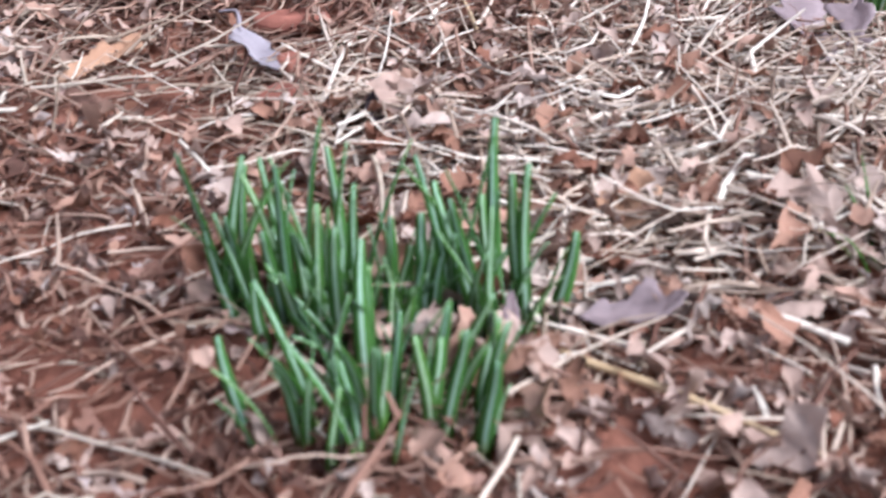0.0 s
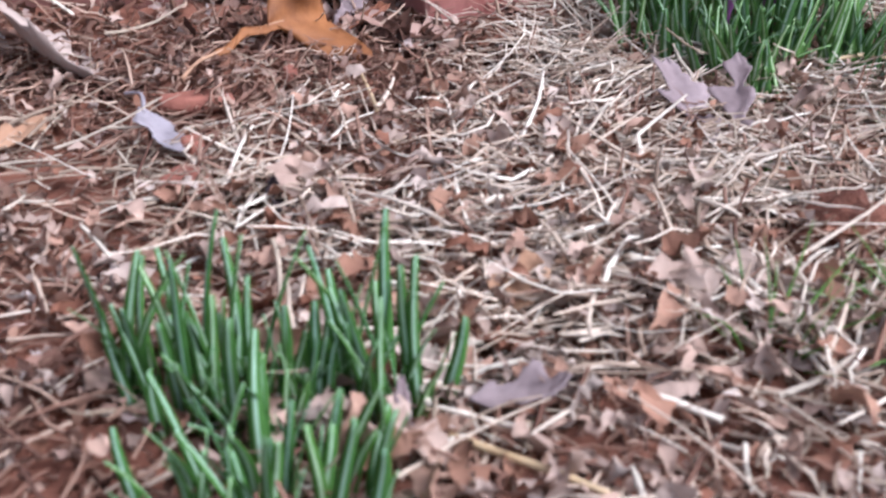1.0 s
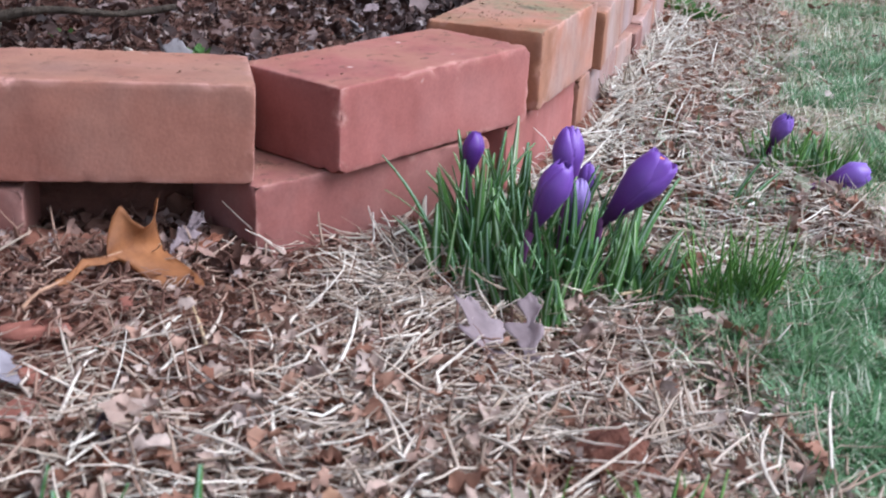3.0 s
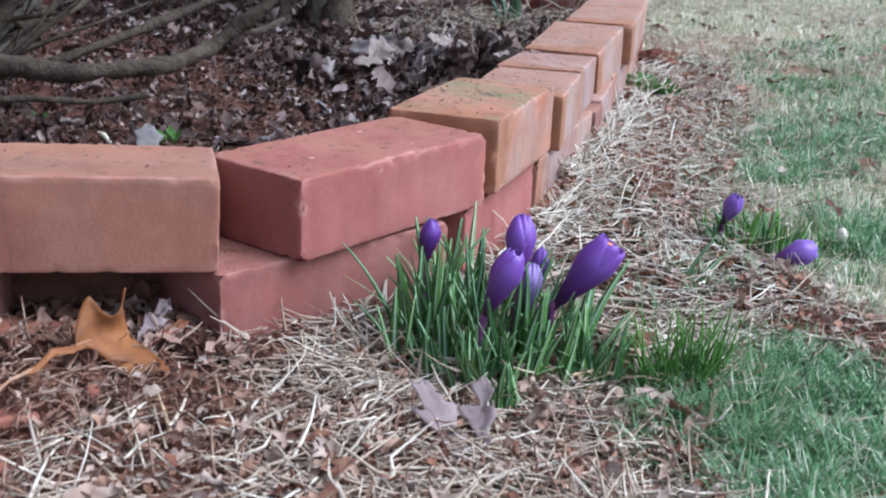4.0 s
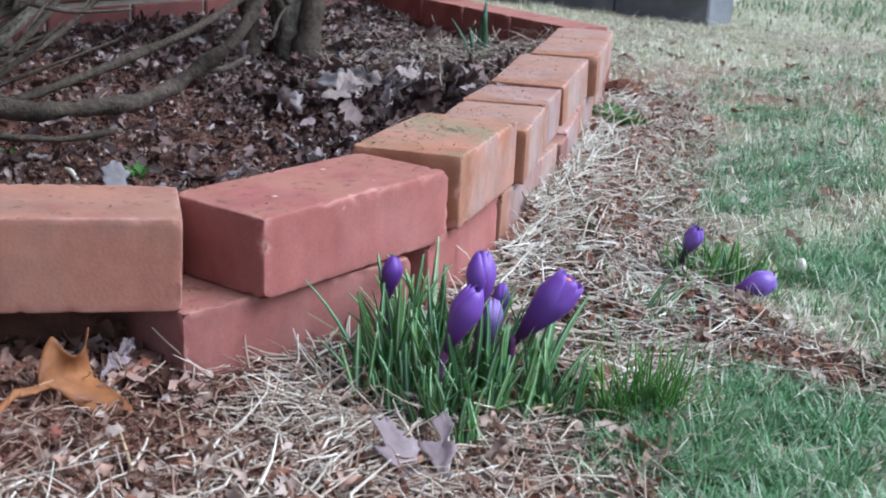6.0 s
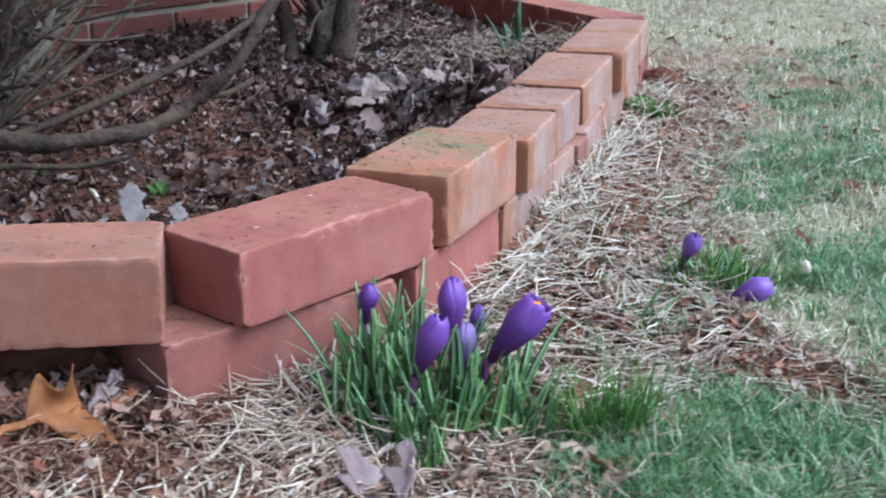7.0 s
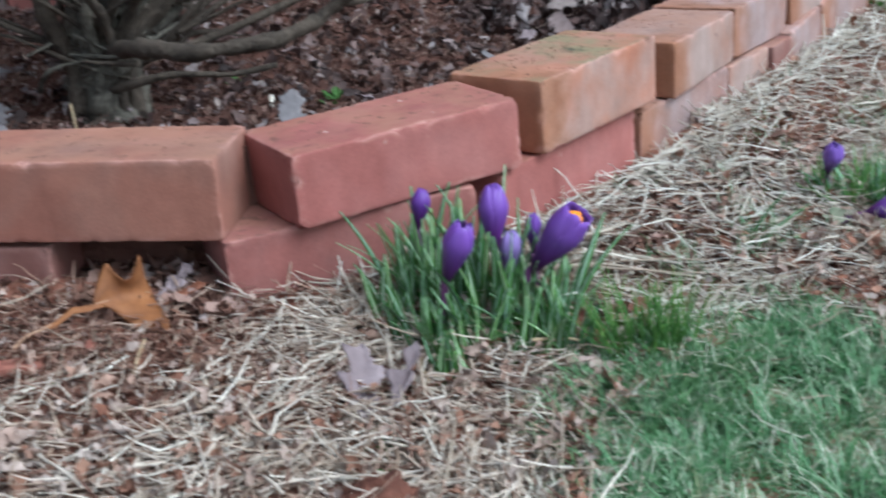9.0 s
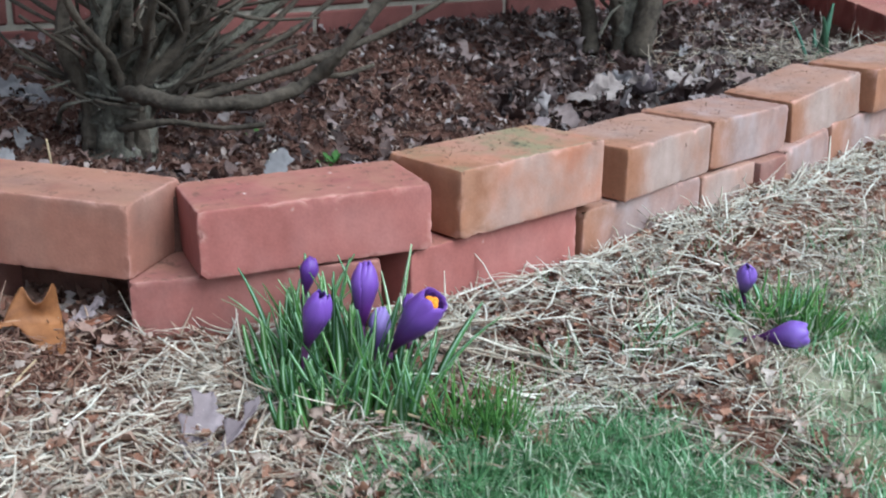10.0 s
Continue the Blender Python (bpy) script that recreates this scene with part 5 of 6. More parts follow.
part("twig", stem_mesh("twig", [(-0.218, 0.131, gz(-0.208, 0.125) + 0.014), (-0.222, 0.133, gz(-0.22, 0.13) + 0.028), (-0.224, 0.134, gz(-0.22, 0.13) + 0.036)], 0.0008, 0.0005, stick_mat, 6, 5), fork)
bm = bmesh.new()
bmesh.ops.create_icosphere(bm, subdivisions=2, radius=0.0055)
for v in bm.verts:
    v.co = Vector((v.co.x, v.co.y, v.co.z * 1.35)) * (1 + 0.15 * noise.noise(v.co * 200))
pm = bpy.data.meshes.new("bud")
bm.to_mesh(pm)
bm.free()
pm.materials.append(stick_mat)
bud = tagged(new("white_bud"), "small fallen white bud in the grass", "flower bud")
part("bud", pm, bud, "", Matrix.Translation((0.562, -0.149, gz(0.562, -0.149) + 0.014)))

one_leaf("dry_leaf", "bleached white leaf scrap lying on the return bricks", (1.60, 1.07, 0.142), 0.085, 0.5, 130, -24, 6, 0.3, 0.4, 0.1, 2, stick_mat, 71, 14)

olive_mat = plain_material("olive_leaf", (0.20, 0.22, 0.14), (0.36, 0.37, 0.27), 60, 0.8, 0.5, 0.1)
one_leaf("dry_leaf", "round grey-olive leaf beside the fallen crocus flower", (0.410, -0.128, gz(0.41, -0.128) + 0.016), 0.026, 0.9, 20, -30, 10, 0.3, 0.4, 0.0, 1, olive_mat, 72, 14)

# a red clod and a leafy weed at the foot of the far bricks
clod = plain_material("red_clay", (0.075, 0.028, 0.019), (0.20, 0.082, 0.055), 110, 0.95, 1.0, depth=0.006)
for n, (x, y, r) in enumerate(((1.395, 0.535, 0.036), (-0.086, -0.264, 0.023))):
    bm = bmesh.new()
    bmesh.ops.create_icosphere(bm, subdivisions=4, radius=r)
    for v in bm.verts:
        v.co *= 1 + 0.35 * noise.noise(v.co * 40 + Vector((n, 0, 0))) + 0.32 * noise.noise(v.co * 130) + 0.16 * noise.noise(v.co * 320)
        v.co.z *= 0.62
        v.co.z = max(v.co.z, -0.008)
    me = bpy.data.meshes.new("clay_clod")
    bm.to_mesh(me)
    bm.free()
    me.polygons.foreach_set("use_smooth", np.ones(len(me.polygons), dtype=bool))
    me.materials.append(clod)
    ob = tagged(new("clay_clod", me), "crumbly lump of red clay on the ground", "soil clod")
    ob.location = (x, y, gz(x, y) + 0.004)

fragment_mat = plain_material("brick_fragment", (0.20, 0.072, 0.052), (0.33, 0.135, 0.10), 90, 0.9, 0.7)
for n, (x, y, sx, sy, w) in enumerate(((-0.261, -0.064, 0.013, 0.010, 20), (-0.210, 0.008, 0.020, 0.010, 160), (-0.162, -0.002, 0.007, 0.004, 60), (-0.238, -0.032, 0.006, 0.005, 10))):
    bm = bmesh.new()
    bmesh.ops.create_icosphere(bm, subdivisions=3, radius=1.0)
    for v in bm.verts:
        c = v.co.copy()
        k = 1 + 0.22 * noise.noise(c * 1.7 + Vector((n * 3, 0, 0))) + 0.08 * noise.noise(c * 5)
        v.co = Vector((c.x * sx * k, c.y * sy * k, max(-0.7, min(0.6, c.z)) * 0.0065 * k))
    me = bpy.data.meshes.new("brick_fragment")
    bm.to_mesh(me)
    bm.free()
    me.polygons.foreach_set("use_smooth", np.ones(len(me.polygons), dtype=bool))
    me.materials.append(fragment_mat)
    ob = tagged(new("brick_fragment", me), "flat worn fragment of red brick on the soil", "brick fragment", "brick fragments")
    ob.matrix_basis = pose(x, y, gz(x, y) + 0.006, 4, -6, w)

weed_mat = plain_material("weed_leaf", (0.05, 0.13, 0.03), (0.12, 0.24, 0.06), 90, 0.6, 0.4, 0.25)


def weed_leaf():
    v, q = leaf_sheets(np.zeros((1, 3)), np.full(1, 1.0), np.full(1, 0.7), np.zeros(1), np.full(1, -0.3), np.zeros(1), np.full(1, 0.3), np.full(1, 0.5), np.zeros(1), np.ones(1), 6, np.full(1, 0.012))
    return quick_mesh("leaf", v, q, weed_mat)


weed_leaves = [weed_leaf() for _ in range(5)]
for x, y, count, spread, size in ((1.125, 0.385, 50, 0.05, 0.022), (-0.2, -0.02, 5, 0.008, 0.008), (-0.062, -0.214, 9, 0.012, 0.009), (-0.072, -0.247, 5, 0.007, 0.011), (0.245, 0.455, 9, 0.018, 0.014), (0.19, 0.625, 7, 0.016, 0.014)):
    weed = tagged(new("weed"), "small leafy green weed at ground level", "weed")
    for n in range(count):
        w, r = rng.uniform(0, 6.28), spread * math.sqrt(rng.uniform(0, 1))
        px, py = x + r * math.cos(w), y + r * math.sin(w)
        pz = float(bed_z(px, py) if y > 0.4 else ground_z(px, py)) + rng.uniform(0.3, 1.2) * size * 0.6
        k = size * rng.uniform(0.7, 1.2)
        part("leaf", weed_leaves[n % 5], weed, "", pose(px, py, pz, rng.uniform(-20, 20), rng.uniform(-30, 5), math.degrees(w)) @ Matrix.Diagonal((k, k, k, 1)))

# ---- litter on the soil ----
def scatter(n, x0, x1, y0, y1, keep):
    """Random spots in a box, kept with the likelihood keep(x, y), thinning out towards the sides of the box."""
    x, y = rng.uniform(x0, x1, n), rng.uniform(y0, y1, n)
    rim = 0.16 * min(x1 - x0, y1 - y0)
    edge = np.minimum(np.minimum(x - x0, x1 - x), np.minimum(y - y0, y1 - y)) + (vnoise(x, y, 0.12, 91) - 0.5) * rim
    k = rng.uniform(0, 1, n) < keep(x, y) * np.clip(edge / rim, 0, 1)
    return x[k], y[k]


def on_soil(x, y):
    """Between the grass and the bricks."""
    return (y < wall_front(x) - 0.004) & (y > grass_edge(x) - 0.045)


def bare_soil(x, y):
    """Near 0 on the bare brown spots beside the clumps, 1 elsewhere."""
    k = np.ones(np.shape(x))
    for px, py, r in ((0.205, -0.10, 0.022), (0.243, -0.066, 0.026), (0.262, -0.028, 0.024), (0.32, 0.0, 0.026), (0.42, -0.005, 0.026), (0.33, -0.215, 0.020), (0.116, -0.221, 0.016), (0.30, -0.08, 0.020), (0.56, 0.07, 0.03), (0.72, 0.15, 0.03), (0.225, -0.12, 0.024), (0.36, -0.035, 0.026), (0.315, -0.205, 0.024), (0.40, -0.05, 0.022), (0.48, 0.02, 0.024), (0.17, -0.155, 0.018), (-0.165, -0.10, 0.022), (-0.10, -0.17, 0.016), (-0.21, -0.05, 0.02)):
        d = np.hypot((x - px) / 1.3, y - py) / r + 1.2 * (vnoise(x, y, 0.018, 94) - 0.5)
        k = np.minimum(k, np.clip(d - 0.45, 0.05, 1))
    return k


def straw_chance(x, y):
    floor = 0.15 + 0.25 * np.exp(-((x + 0.12) / 0.16) ** 2 - ((y + 0.21) / 0.10) ** 2)
    thick = floor + 0.82 * np.clip(vnoise(x, y, 0.09, 21) * 2.6 - 0.75, 0, 1)
    bare = np.clip(np.hypot(x + 0.27, y + 0.33) / 0.07 - 0.5, 0, 1)
    apart = np.clip((wall_front(x) - y - 0.09) / 0.13, 0.10, 1)
    beside = np.clip((x + 0.05) / 0.07, 0, 1)
    soil_left = np.maximum(apart, beside) * np.clip((x + 0.40) / 0.12, 0.3, 1)
    strip = 1.0 * (x > 0.15)
    bare = bare * np.clip(np.hypot((x - 0.235) / 1.6, y + 0.045) / 0.035 - 0.25, 0.12, 1) * np.clip(np.hypot((x - 0.36) / 1.3, y + 0.09) / 0.03 - 0.3, 0.25, 1)
    return on_soil(x, y) * np.clip(np.where(x < 0.02, 0.95, 1.25) * thick * soil_left + 0.12 * strip, 0, 1) * bare * bare_soil(x, y) * np.where(x > 0.3, 0.55, 1.0)


def straws(name, label, x, y, z, lengths, widths, up, pitch_sd, material, kind="stuff", segs=4, kink=0.34):
    n = len(x)
    base = np.stack([x, y, z], -1)
    L = lengths(n)
    # wisps that lie together run much the same way
    swept = vnoise(x, y, 0.045, 61) * 9.0 + vnoise(x, y, 0.16, 62) * 6.0 + rng.normal(0, 0.45, n)
    yaw = np.where(rng.uniform(0, 1, n) < 0.55, swept, rng.uniform(0, 6.283, n))
    v, q = strands(base, yaw, np.abs(rng.normal(0, pitch_sd, n)) * up, L, widths(n), rng.normal(-0.15, 0.35, n), rng.normal(0, 0.20, n) * (1 + 2.2 * (rng.uniform(0, 1, n) < 0.15)), segs, 3, 0.55, kink)
    return tagged(new(name, quick_mesh(name, v, q, material, False)), label, "straw", kind=kind)


x, y = scatter(23000, -0.85, 1.7, -0.60, 0.75, straw_chance)
straws("straw_litter", "pale dry straw scattered over the soil beside the bricks", x, y, ground_z(x, y) + rng.uniform(0.0, 0.012, len(x)),
       lambda n: np.minimum(rng.gamma(3.0, 0.010, n) + 0.012, 0.09), lambda n: np.minimum(0.0009 + rng.gamma(2.0, 0.00068, n), 0.0040), 1.0, 0.14, straw_mat, "stuff", 5, 0.34)
x, y = scatter(25000, -0.85, 1.7, -0.60, 0.75, lambda a, b: straw_chance(a, b) * np.where(a > 0.2, 0.35, 1.0))
straws("fine_straw", "fine broken wisps of dry grass over the soil", x, y, ground_z(x, y) + rng.uniform(0.0, 0.010, len(x)),
       lambda n: rng.uniform(0.006, 0.03, n), lambda n: rng.uniform(0.0007, 0.0020, n), 1.0, 0.3, straw_mat)
x, y = scatter(11000, -0.45, 1.7, -0.85, 0.7, lambda a, b: (b < grass_edge(a)) * np.clip(vnoise(a, b, 0.2, 22) * 1.6 - 0.3, 0, 1) * np.where(a < 0.35, 0.35, 1.0))
straws("lawn_thatch", "dead straw-coloured thatch lying in the lawn", x, y, ground_z(x, y) + rng.uniform(0.0, 0.008, len(x)),
       lambda n: rng.uniform(0.015, 0.06, n), lambda n: rng.uniform(0.001, 0.0028, n), 1.0, 0.2, straw_mat)
# chunky bleached straw along the far bricks
x, y = scatter(9000, 0.02, 1.6, -0.24, 0.75, lambda a, b: bare_soil(a, b) * on_soil(a, b) * (a > 0.15) * np.clip(vnoise(a, b, 0.07, 28) * 2.4 - 0.55, 0, 1))
straws("bleached_straw", "thick bleached straw strewn along the bricks", x, y, ground_z(x, y) + rng.uniform(0.002, 0.014, len(x)),
       lambda n: rng.uniform(0.015, 0.065, n), lambda n: rng.uniform(0.0012, 0.0034, n), 1.0, 0.18, bleached_mat)
# a drift of straw between the low brick and the clump
x, y = rng.normal(0.000, 0.036, 620), rng.normal(-0.050, 0.030, 620)
sel = y < wall_front(x) - 0.006
x, y = x[sel], y[sel]
straws("straw_drift", "matted drift of pale straw before the low brick", x, y, ground_z(x, y) + rng.uniform(0.003, 0.014, len(x)),
       lambda n: rng.uniform(0.010, 0.055, n), lambda n: rng.uniform(0.0008, 0.0026, n), 1.0, 0.2, warm_straw_mat)
# where straw and grass meet
x = rng.uniform(-0.3, 1.5, 7000)
y = grass_edge(x) + rng.normal(0.0, 0.030, len(x))
sel = (y < wall_front(x) - 0.01) & (rng.uniform(0, 1, len(x)) < bare_soil(x, y))
x, y = x[sel], y[sel]
straws("edge_thatch", "tan thatch where the straw meets the lawn", x, y, ground_z(x, y) + rng.uniform(0.0, 0.007, len(x)),
       lambda n: rng.uniform(0.008, 0.04, n), lambda n: rng.uniform(0.0009, 0.0026, n), 1.0, 0.2, straw_mat)
x, y = scatter(3000, 0.05, 0.62, -0.30, 0.12, lambda a, b: bare_soil(a, b) * on_soil(a, b) * (a > 0.15) * np.clip(vnoise(a, b, 0.05, 29) * 2.6 - 0.6, 0.1, 1))
straws("bleached_wisps", "thin bleached wisps of grass over brown soil", x, y, ground_z(x, y) + rng.uniform(0.003, 0.014, len(x)),
       lambda n: rng.uniform(0.012, 0.05, n), lambda n: rng.uniform(0.0009, 0.0022, n), 1.0, 0.2, bleached_mat)
# wisps heaped against the bricks
x = np.concatenate([rng.uniform(0.0, 1.35, 900), rng.uniform(0.36, 0.95, 260)])
y = wall_front(x) - np.abs(rng.normal(0, 0.034, len(x))) - 0.005
straws("straw_heap", "bleached wisps of straw drifted against the foot of the bricks", x, y, ground_z(x, y) + rng.uniform(0.0, 0.014, len(x)),
       lambda n: rng.uniform(0.015, 0.06, n), lambda n: rng.uniform(0.0012, 0.0034, n), 1.0, 0.30, bleached_mat)


def sheets(name, label, category, x, y, z, lo, hi, material, rows, lobed, lift=0.35, crumple=0.03):
    n = len(x)
    v, q = leaf_sheets(np.stack([x, y, z], -1), rng.uniform(lo, hi, n), rng.uniform(0.35, 0.8, n), rng.uniform(0, 6.283, n), rng.normal(0, lift, n), rng.normal(0, lift, n),
                       rng.uniform(0.1, 1.0, n), rng.uniform(-1.6, 1.9, n), lobed * rng.uniform(0, 1, n), rng.integers(2, 5, n).astype(float), rows, np.full(n, crumple))
    return tagged(new(name, quick_mesh(name, v, q, material)), label, category, kind="stuff")


x, y = scatter(80000, -0.85, 1.7, -0.60, 0.75, lambda a, b: on_soil(a, b) * (0.3 + 0.7 * vnoise(a, b, 0.07, 23)))
sheets("leaf_crumbs", "brown crumbs of broken leaves and bark over the soil", "leaf litter", x, y, ground_z(x, y) + rng.uniform(0.0, 0.007, len(x)), 0.003, 0.013, chip_mat, 4, 0.6, 0.6, 0.07)
def open_side(x, y):
    """1 out on the straw, 0 beside the bricks and on the bare side."""
    return np.maximum(np.clip((wall_front(x) - y - 0.10) / 0.12, 0, 1), np.clip((x + 0.02) / 0.06, 0, 1)) * np.clip((x + 0.38) / 0.08, 0, 1)


x, y = scatter(32000, -0.85, 1.7, -0.60, 0.75, lambda a, b: on_soil(a, b) * (vnoise(a, b, 0.12, 24) > 0.25) * 0.95 * open_side(a, b) * np.where(a > 0.1, 0.5, 1.0))
sheets("leaf_scraps", "tan scraps of torn leaves among the straw", "leaf litter", x, y, ground_z(x, y) + rng.uniform(0.003, 0.015, len(x)), 0.007, 0.022, chip_mat, 8, 0.45, 0.45, 0.07)
x, y = scatter(36000, -0.85, 0.3, -0.60, 0.75, lambda a, b: on_soil(a, b) * (0.35 + 0.65 * vnoise(a, b, 0.08, 25)) * (1 - open_side(a, b)))
sheets("leaf_mulch", "brown mulch of broken leaves beside the bricks", "leaf litter", x, y, ground_z(x, y) + rng.uniform(0.001, 0.009, len(x)), 0.004, 0.014, mulch_mat, 6, 0.8, 0.8, 0.08)
x, y = scatter(6200, -0.40, 0.12, -0.36, -0.02, lambda a, b: np.clip((a + 0.29) / 0.10, 0.15, 1) * on_soil(a, b) * open_side(a, b) * np.clip(vnoise(a, b, 0.06, 27) * 2 - 0.4, 0, 1))
straws("pale_straw", "bleached broken straw strewn over the soil", x, y, ground_z(x, y) + rng.uniform(0.002, 0.012, len(x)),
       lambda n: rng.uniform(0.010, 0.060, n), lambda n: rng.uniform(0.0010, 0.0032, n), 1.0, 0.16, warm_straw_mat, "stuff", 5, 0.42)
x, y = scatter(5000, 0.12, 0.60, -0.22, 0.10, lambda a, b: on_soil(a, b) * (0.95 - 0.65 * bare_soil(a, b)))
sheets("soil_scraps", "brown scraps of leaf on the bare soil between the clumps", "leaf litter", x, y, ground_z(x, y) + rng.uniform(0.001, 0.007, len(x)), 0.006, 0.018, mulch_mat, 7, 0.45, 0.5, 0.06)
# brown curling fibres, thickest on the bare side
x, y = scatter(56000, -0.80, 0.6, -0.55, 0.50, lambda a, b: on_soil(a, b) * np.clip(0.85 - np.clip((wall_front(a) - b - 0.09) / 0.13, 0, 1) * 0.45 - 3 * np.clip(a - 0.05, 0, 1), 0.15, 0.85))
straws("mulch_fibres", "short curling brown fibres of bark and root over the soil", x, y, ground_z(x, y) + rng.uniform(0.0, 0.008, len(x)),
       lambda n: rng.uniform(0.008, 0.04, n), lambda n: rng.uniform(0.0008, 0.0030, n), 1.0, 0.3, fibre_mat, "stuff", 6, 0.55)
# thick pale stalks fanned out beside the crocus clump
n = 26
w = rng.normal(-0.05, 0.55, n)
L = rng.uniform(0.04, 0.13, n)
bx, by = 0.165 + rng.normal(0, 0.02, n), -0.065 + rng.normal(0, 0.02, n)
v, q = strands(np.stack([bx, by, ground_z(bx, by) + rng.uniform(0.006, 0.02, n)], -1), w, rng.normal(0.0, 0.10, n), L, rng.uniform(0.002, 0.0038, n), rng.normal(-0.25, 0.2, n), rng.normal(0, 0.4, n), 5, 3, 0.3, 0.2)
tagged(new("straw_fan", quick_mesh("straw_fan", v, q, straw_mat, False)), "fan of thick pale straw beside the crocus clump", "straw", kind="stuff")


# ---- litter in the bed ----
def bed_scatter(n, x0, x1, y0, y1, keep):
    x, y = rng.uniform(x0, x1, n), rng.uniform(y0, y1, n)
    k = rng.uniform(0, 1, n) < keep(x, y)
    return x[k], y[k]


def in_bed(x, y):
    right = (y - 0.62) / 2.1 + 1.29
    return (y > bed_front(x) + 0.008) & (y < house_y(x) - 0.005) & (x < right)


x, y = bed_scatter(26000, -0.6, 1.9, 0.0, 1.9, lambda a, b: in_bed(a, b) * np.where((b > bed_front(a) + 0.17 + 0.10 * vnoise(a, b, 0.15, 15)) & (a < 0.6), 0.22, 0.85))
sheets("bed_leaf_litter", "thick litter of dark curled dead leaves in the bed", "leaf litter", x, y, bed_z(x, y) + rng.uniform(0.002, 0.014, len(x)), 0.012, 0.036, bed_leaf_mat, 8, 0.5, 0.55, 0.055)
x, y = bed_scatter(85000, -0.6, 1.9, 0.0, 1.9, lambda a, b: in_bed(a, b) * np.where((b > bed_front(a) + 0.15 + 0.10 * vnoise(a, b, 0.15, 15)) & (a < 0.6), 1.0, 0.35))
sheets("bed_crumbs", "fine dark crumbs of leaf and bark mulch in the bed", "leaf litter", x, y, bed_z(x, y) + rng.uniform(0.0, 0.007, len(x)), 0.005, 0.015, bed_crumb_mat, 4, 0.4, 0.6)
x, y = bed_scatter(2600, 0.5, 1.5, 0.3, 1.4, lambda a, b: in_bed(a, b) * (b > bed_front(a) + 0.05) * np.exp(-np.hypot(a - 0.75, b - 0.565) / 0.13))
sheets("leaf_heap", "heap of larger dry leaves blown against the far shrub", "leaf litter", x, y, bed_z(x, y) + rng.uniform(0.0, 0.04, len(x)), 0.024, 0.060, bed_leaf_mat, 10, 0.8, 0.8, 0.06)
x, y = bed_scatter(11000, 0.8, 1.6, 0.35, 1.3, lambda a, b: in_bed(a, b) * np.exp(-np.hypot(a - 1.2, b - 0.70) / 0.14))
straws("straw_mound", "mound of pale straw round the bulb shoots", x, y, bed_z(x, y) + rng.uniform(0.0, 0.02, len(x)),
                   lambda n: rng.uniform(0.03, 0.09, n), lambda n: rng.uniform(0.0010, 0.0022, n), 1.0, 0.25, straw_mat)
x, y = bed_scatter(700, -0.5, 1.5, 0.05, 1.5, in_bed)
straws("bed_twigs", "thin twigs and stalks lying on the bed", x, y, bed_z(x, y) + rng.uniform(0.002, 0.014, len(x)),
       lambda n: rng.uniform(0.02, 0.08, n), lambda n: rng.uniform(0.0008, 0.0020, n), 1.0, 0.2, fibre_mat)
# leaves in the dark gap under the large brick
x, y = rng.uniform(-0.170, -0.050, 420), rng.uniform(0, 1, 420)
z = 0.008 + rng.uniform(0.0, 0.024, 420) * (0.4 + 0.6 * y)
y = wall_front(x) - 0.035 + y * 0.12
sheets("gap_litter", "dead leaves packed in the gap between two bricks", "leaf litter", x, y, z, 0.012, 0.034, mulch_mat, 7, 0.7, 0.5, 0.05)


def top_dirt(p0, p1, height, depth, count):
    """Crumbs on a brick whose lower front edge runs from p0 to p1, thicker towards its back."""
    a, b = np.array(p0), np.array(p1)
    ax = (b - a) / np.linalg.norm(b - a)
    ay = np.array([-ax[1], ax[0], 0.0]) / np.hypot(ax[0], ax[1])
    u, w = rng.uniform(0.04, 0.96, count), rng.uniform(0.06, 0.96, count) ** 0.6
    keep = rng.uniform(0, 1, count) < np.clip(vnoise(u * 0.2 + p0[0], w * 0.1, 0.03, 71) * 2.6 - 0.8, 0.04, 1)
    u, w = u[keep], w[keep]
    p = a + (b - a) * u[:, None] + ay * (depth * w)[:, None]
    return p + np.array([0, 0, height + 0.0004])


dirt = np.concatenate([top_dirt((0.226, 0.014, 0.0645), (0.406, 0.085, 0.063), 0.061, 0.095, 150), top_dirt((0.440, 0.097, 0.055), (0.593, 0.177, 0.053), 0.054, 0.096, 130),
                       top_dirt((0.598, 0.181, 0.053), (0.766, 0.267, 0.045), 0.055, 0.096, 130), top_dirt((0.777, 0.269, 0.047), (0.931, 0.329, 0.066), 0.056, 0.098, 90),
                       top_dirt((0.0, 0.0, 0.0605), (0.195, 0.001, 0.0645), 0.056, 0.094, 20), top_dirt((-0.053, 0.018, 0.0), (0.02, 0.010, 0.0), 0.0595, 0.07, 80),
                       top_dirt((0.957, 0.330, 0.064), (1.143, 0.424, 0.066), 0.058, 0.098, 70), top_dirt((-0.222, 0.150, 0.066), (-0.0515, 0.0218, 0.060), 0.0612, 0.091, 12)])
sheets("brick_top_dirt", "crumbs of soil and leaf lying on the bricks", "soil crumbs", dirt[:, 0], dirt[:, 1], dirt[:, 2], 0.0008, 0.0034, dirt_mat, 4, 0.5, 0.3, 0.08)


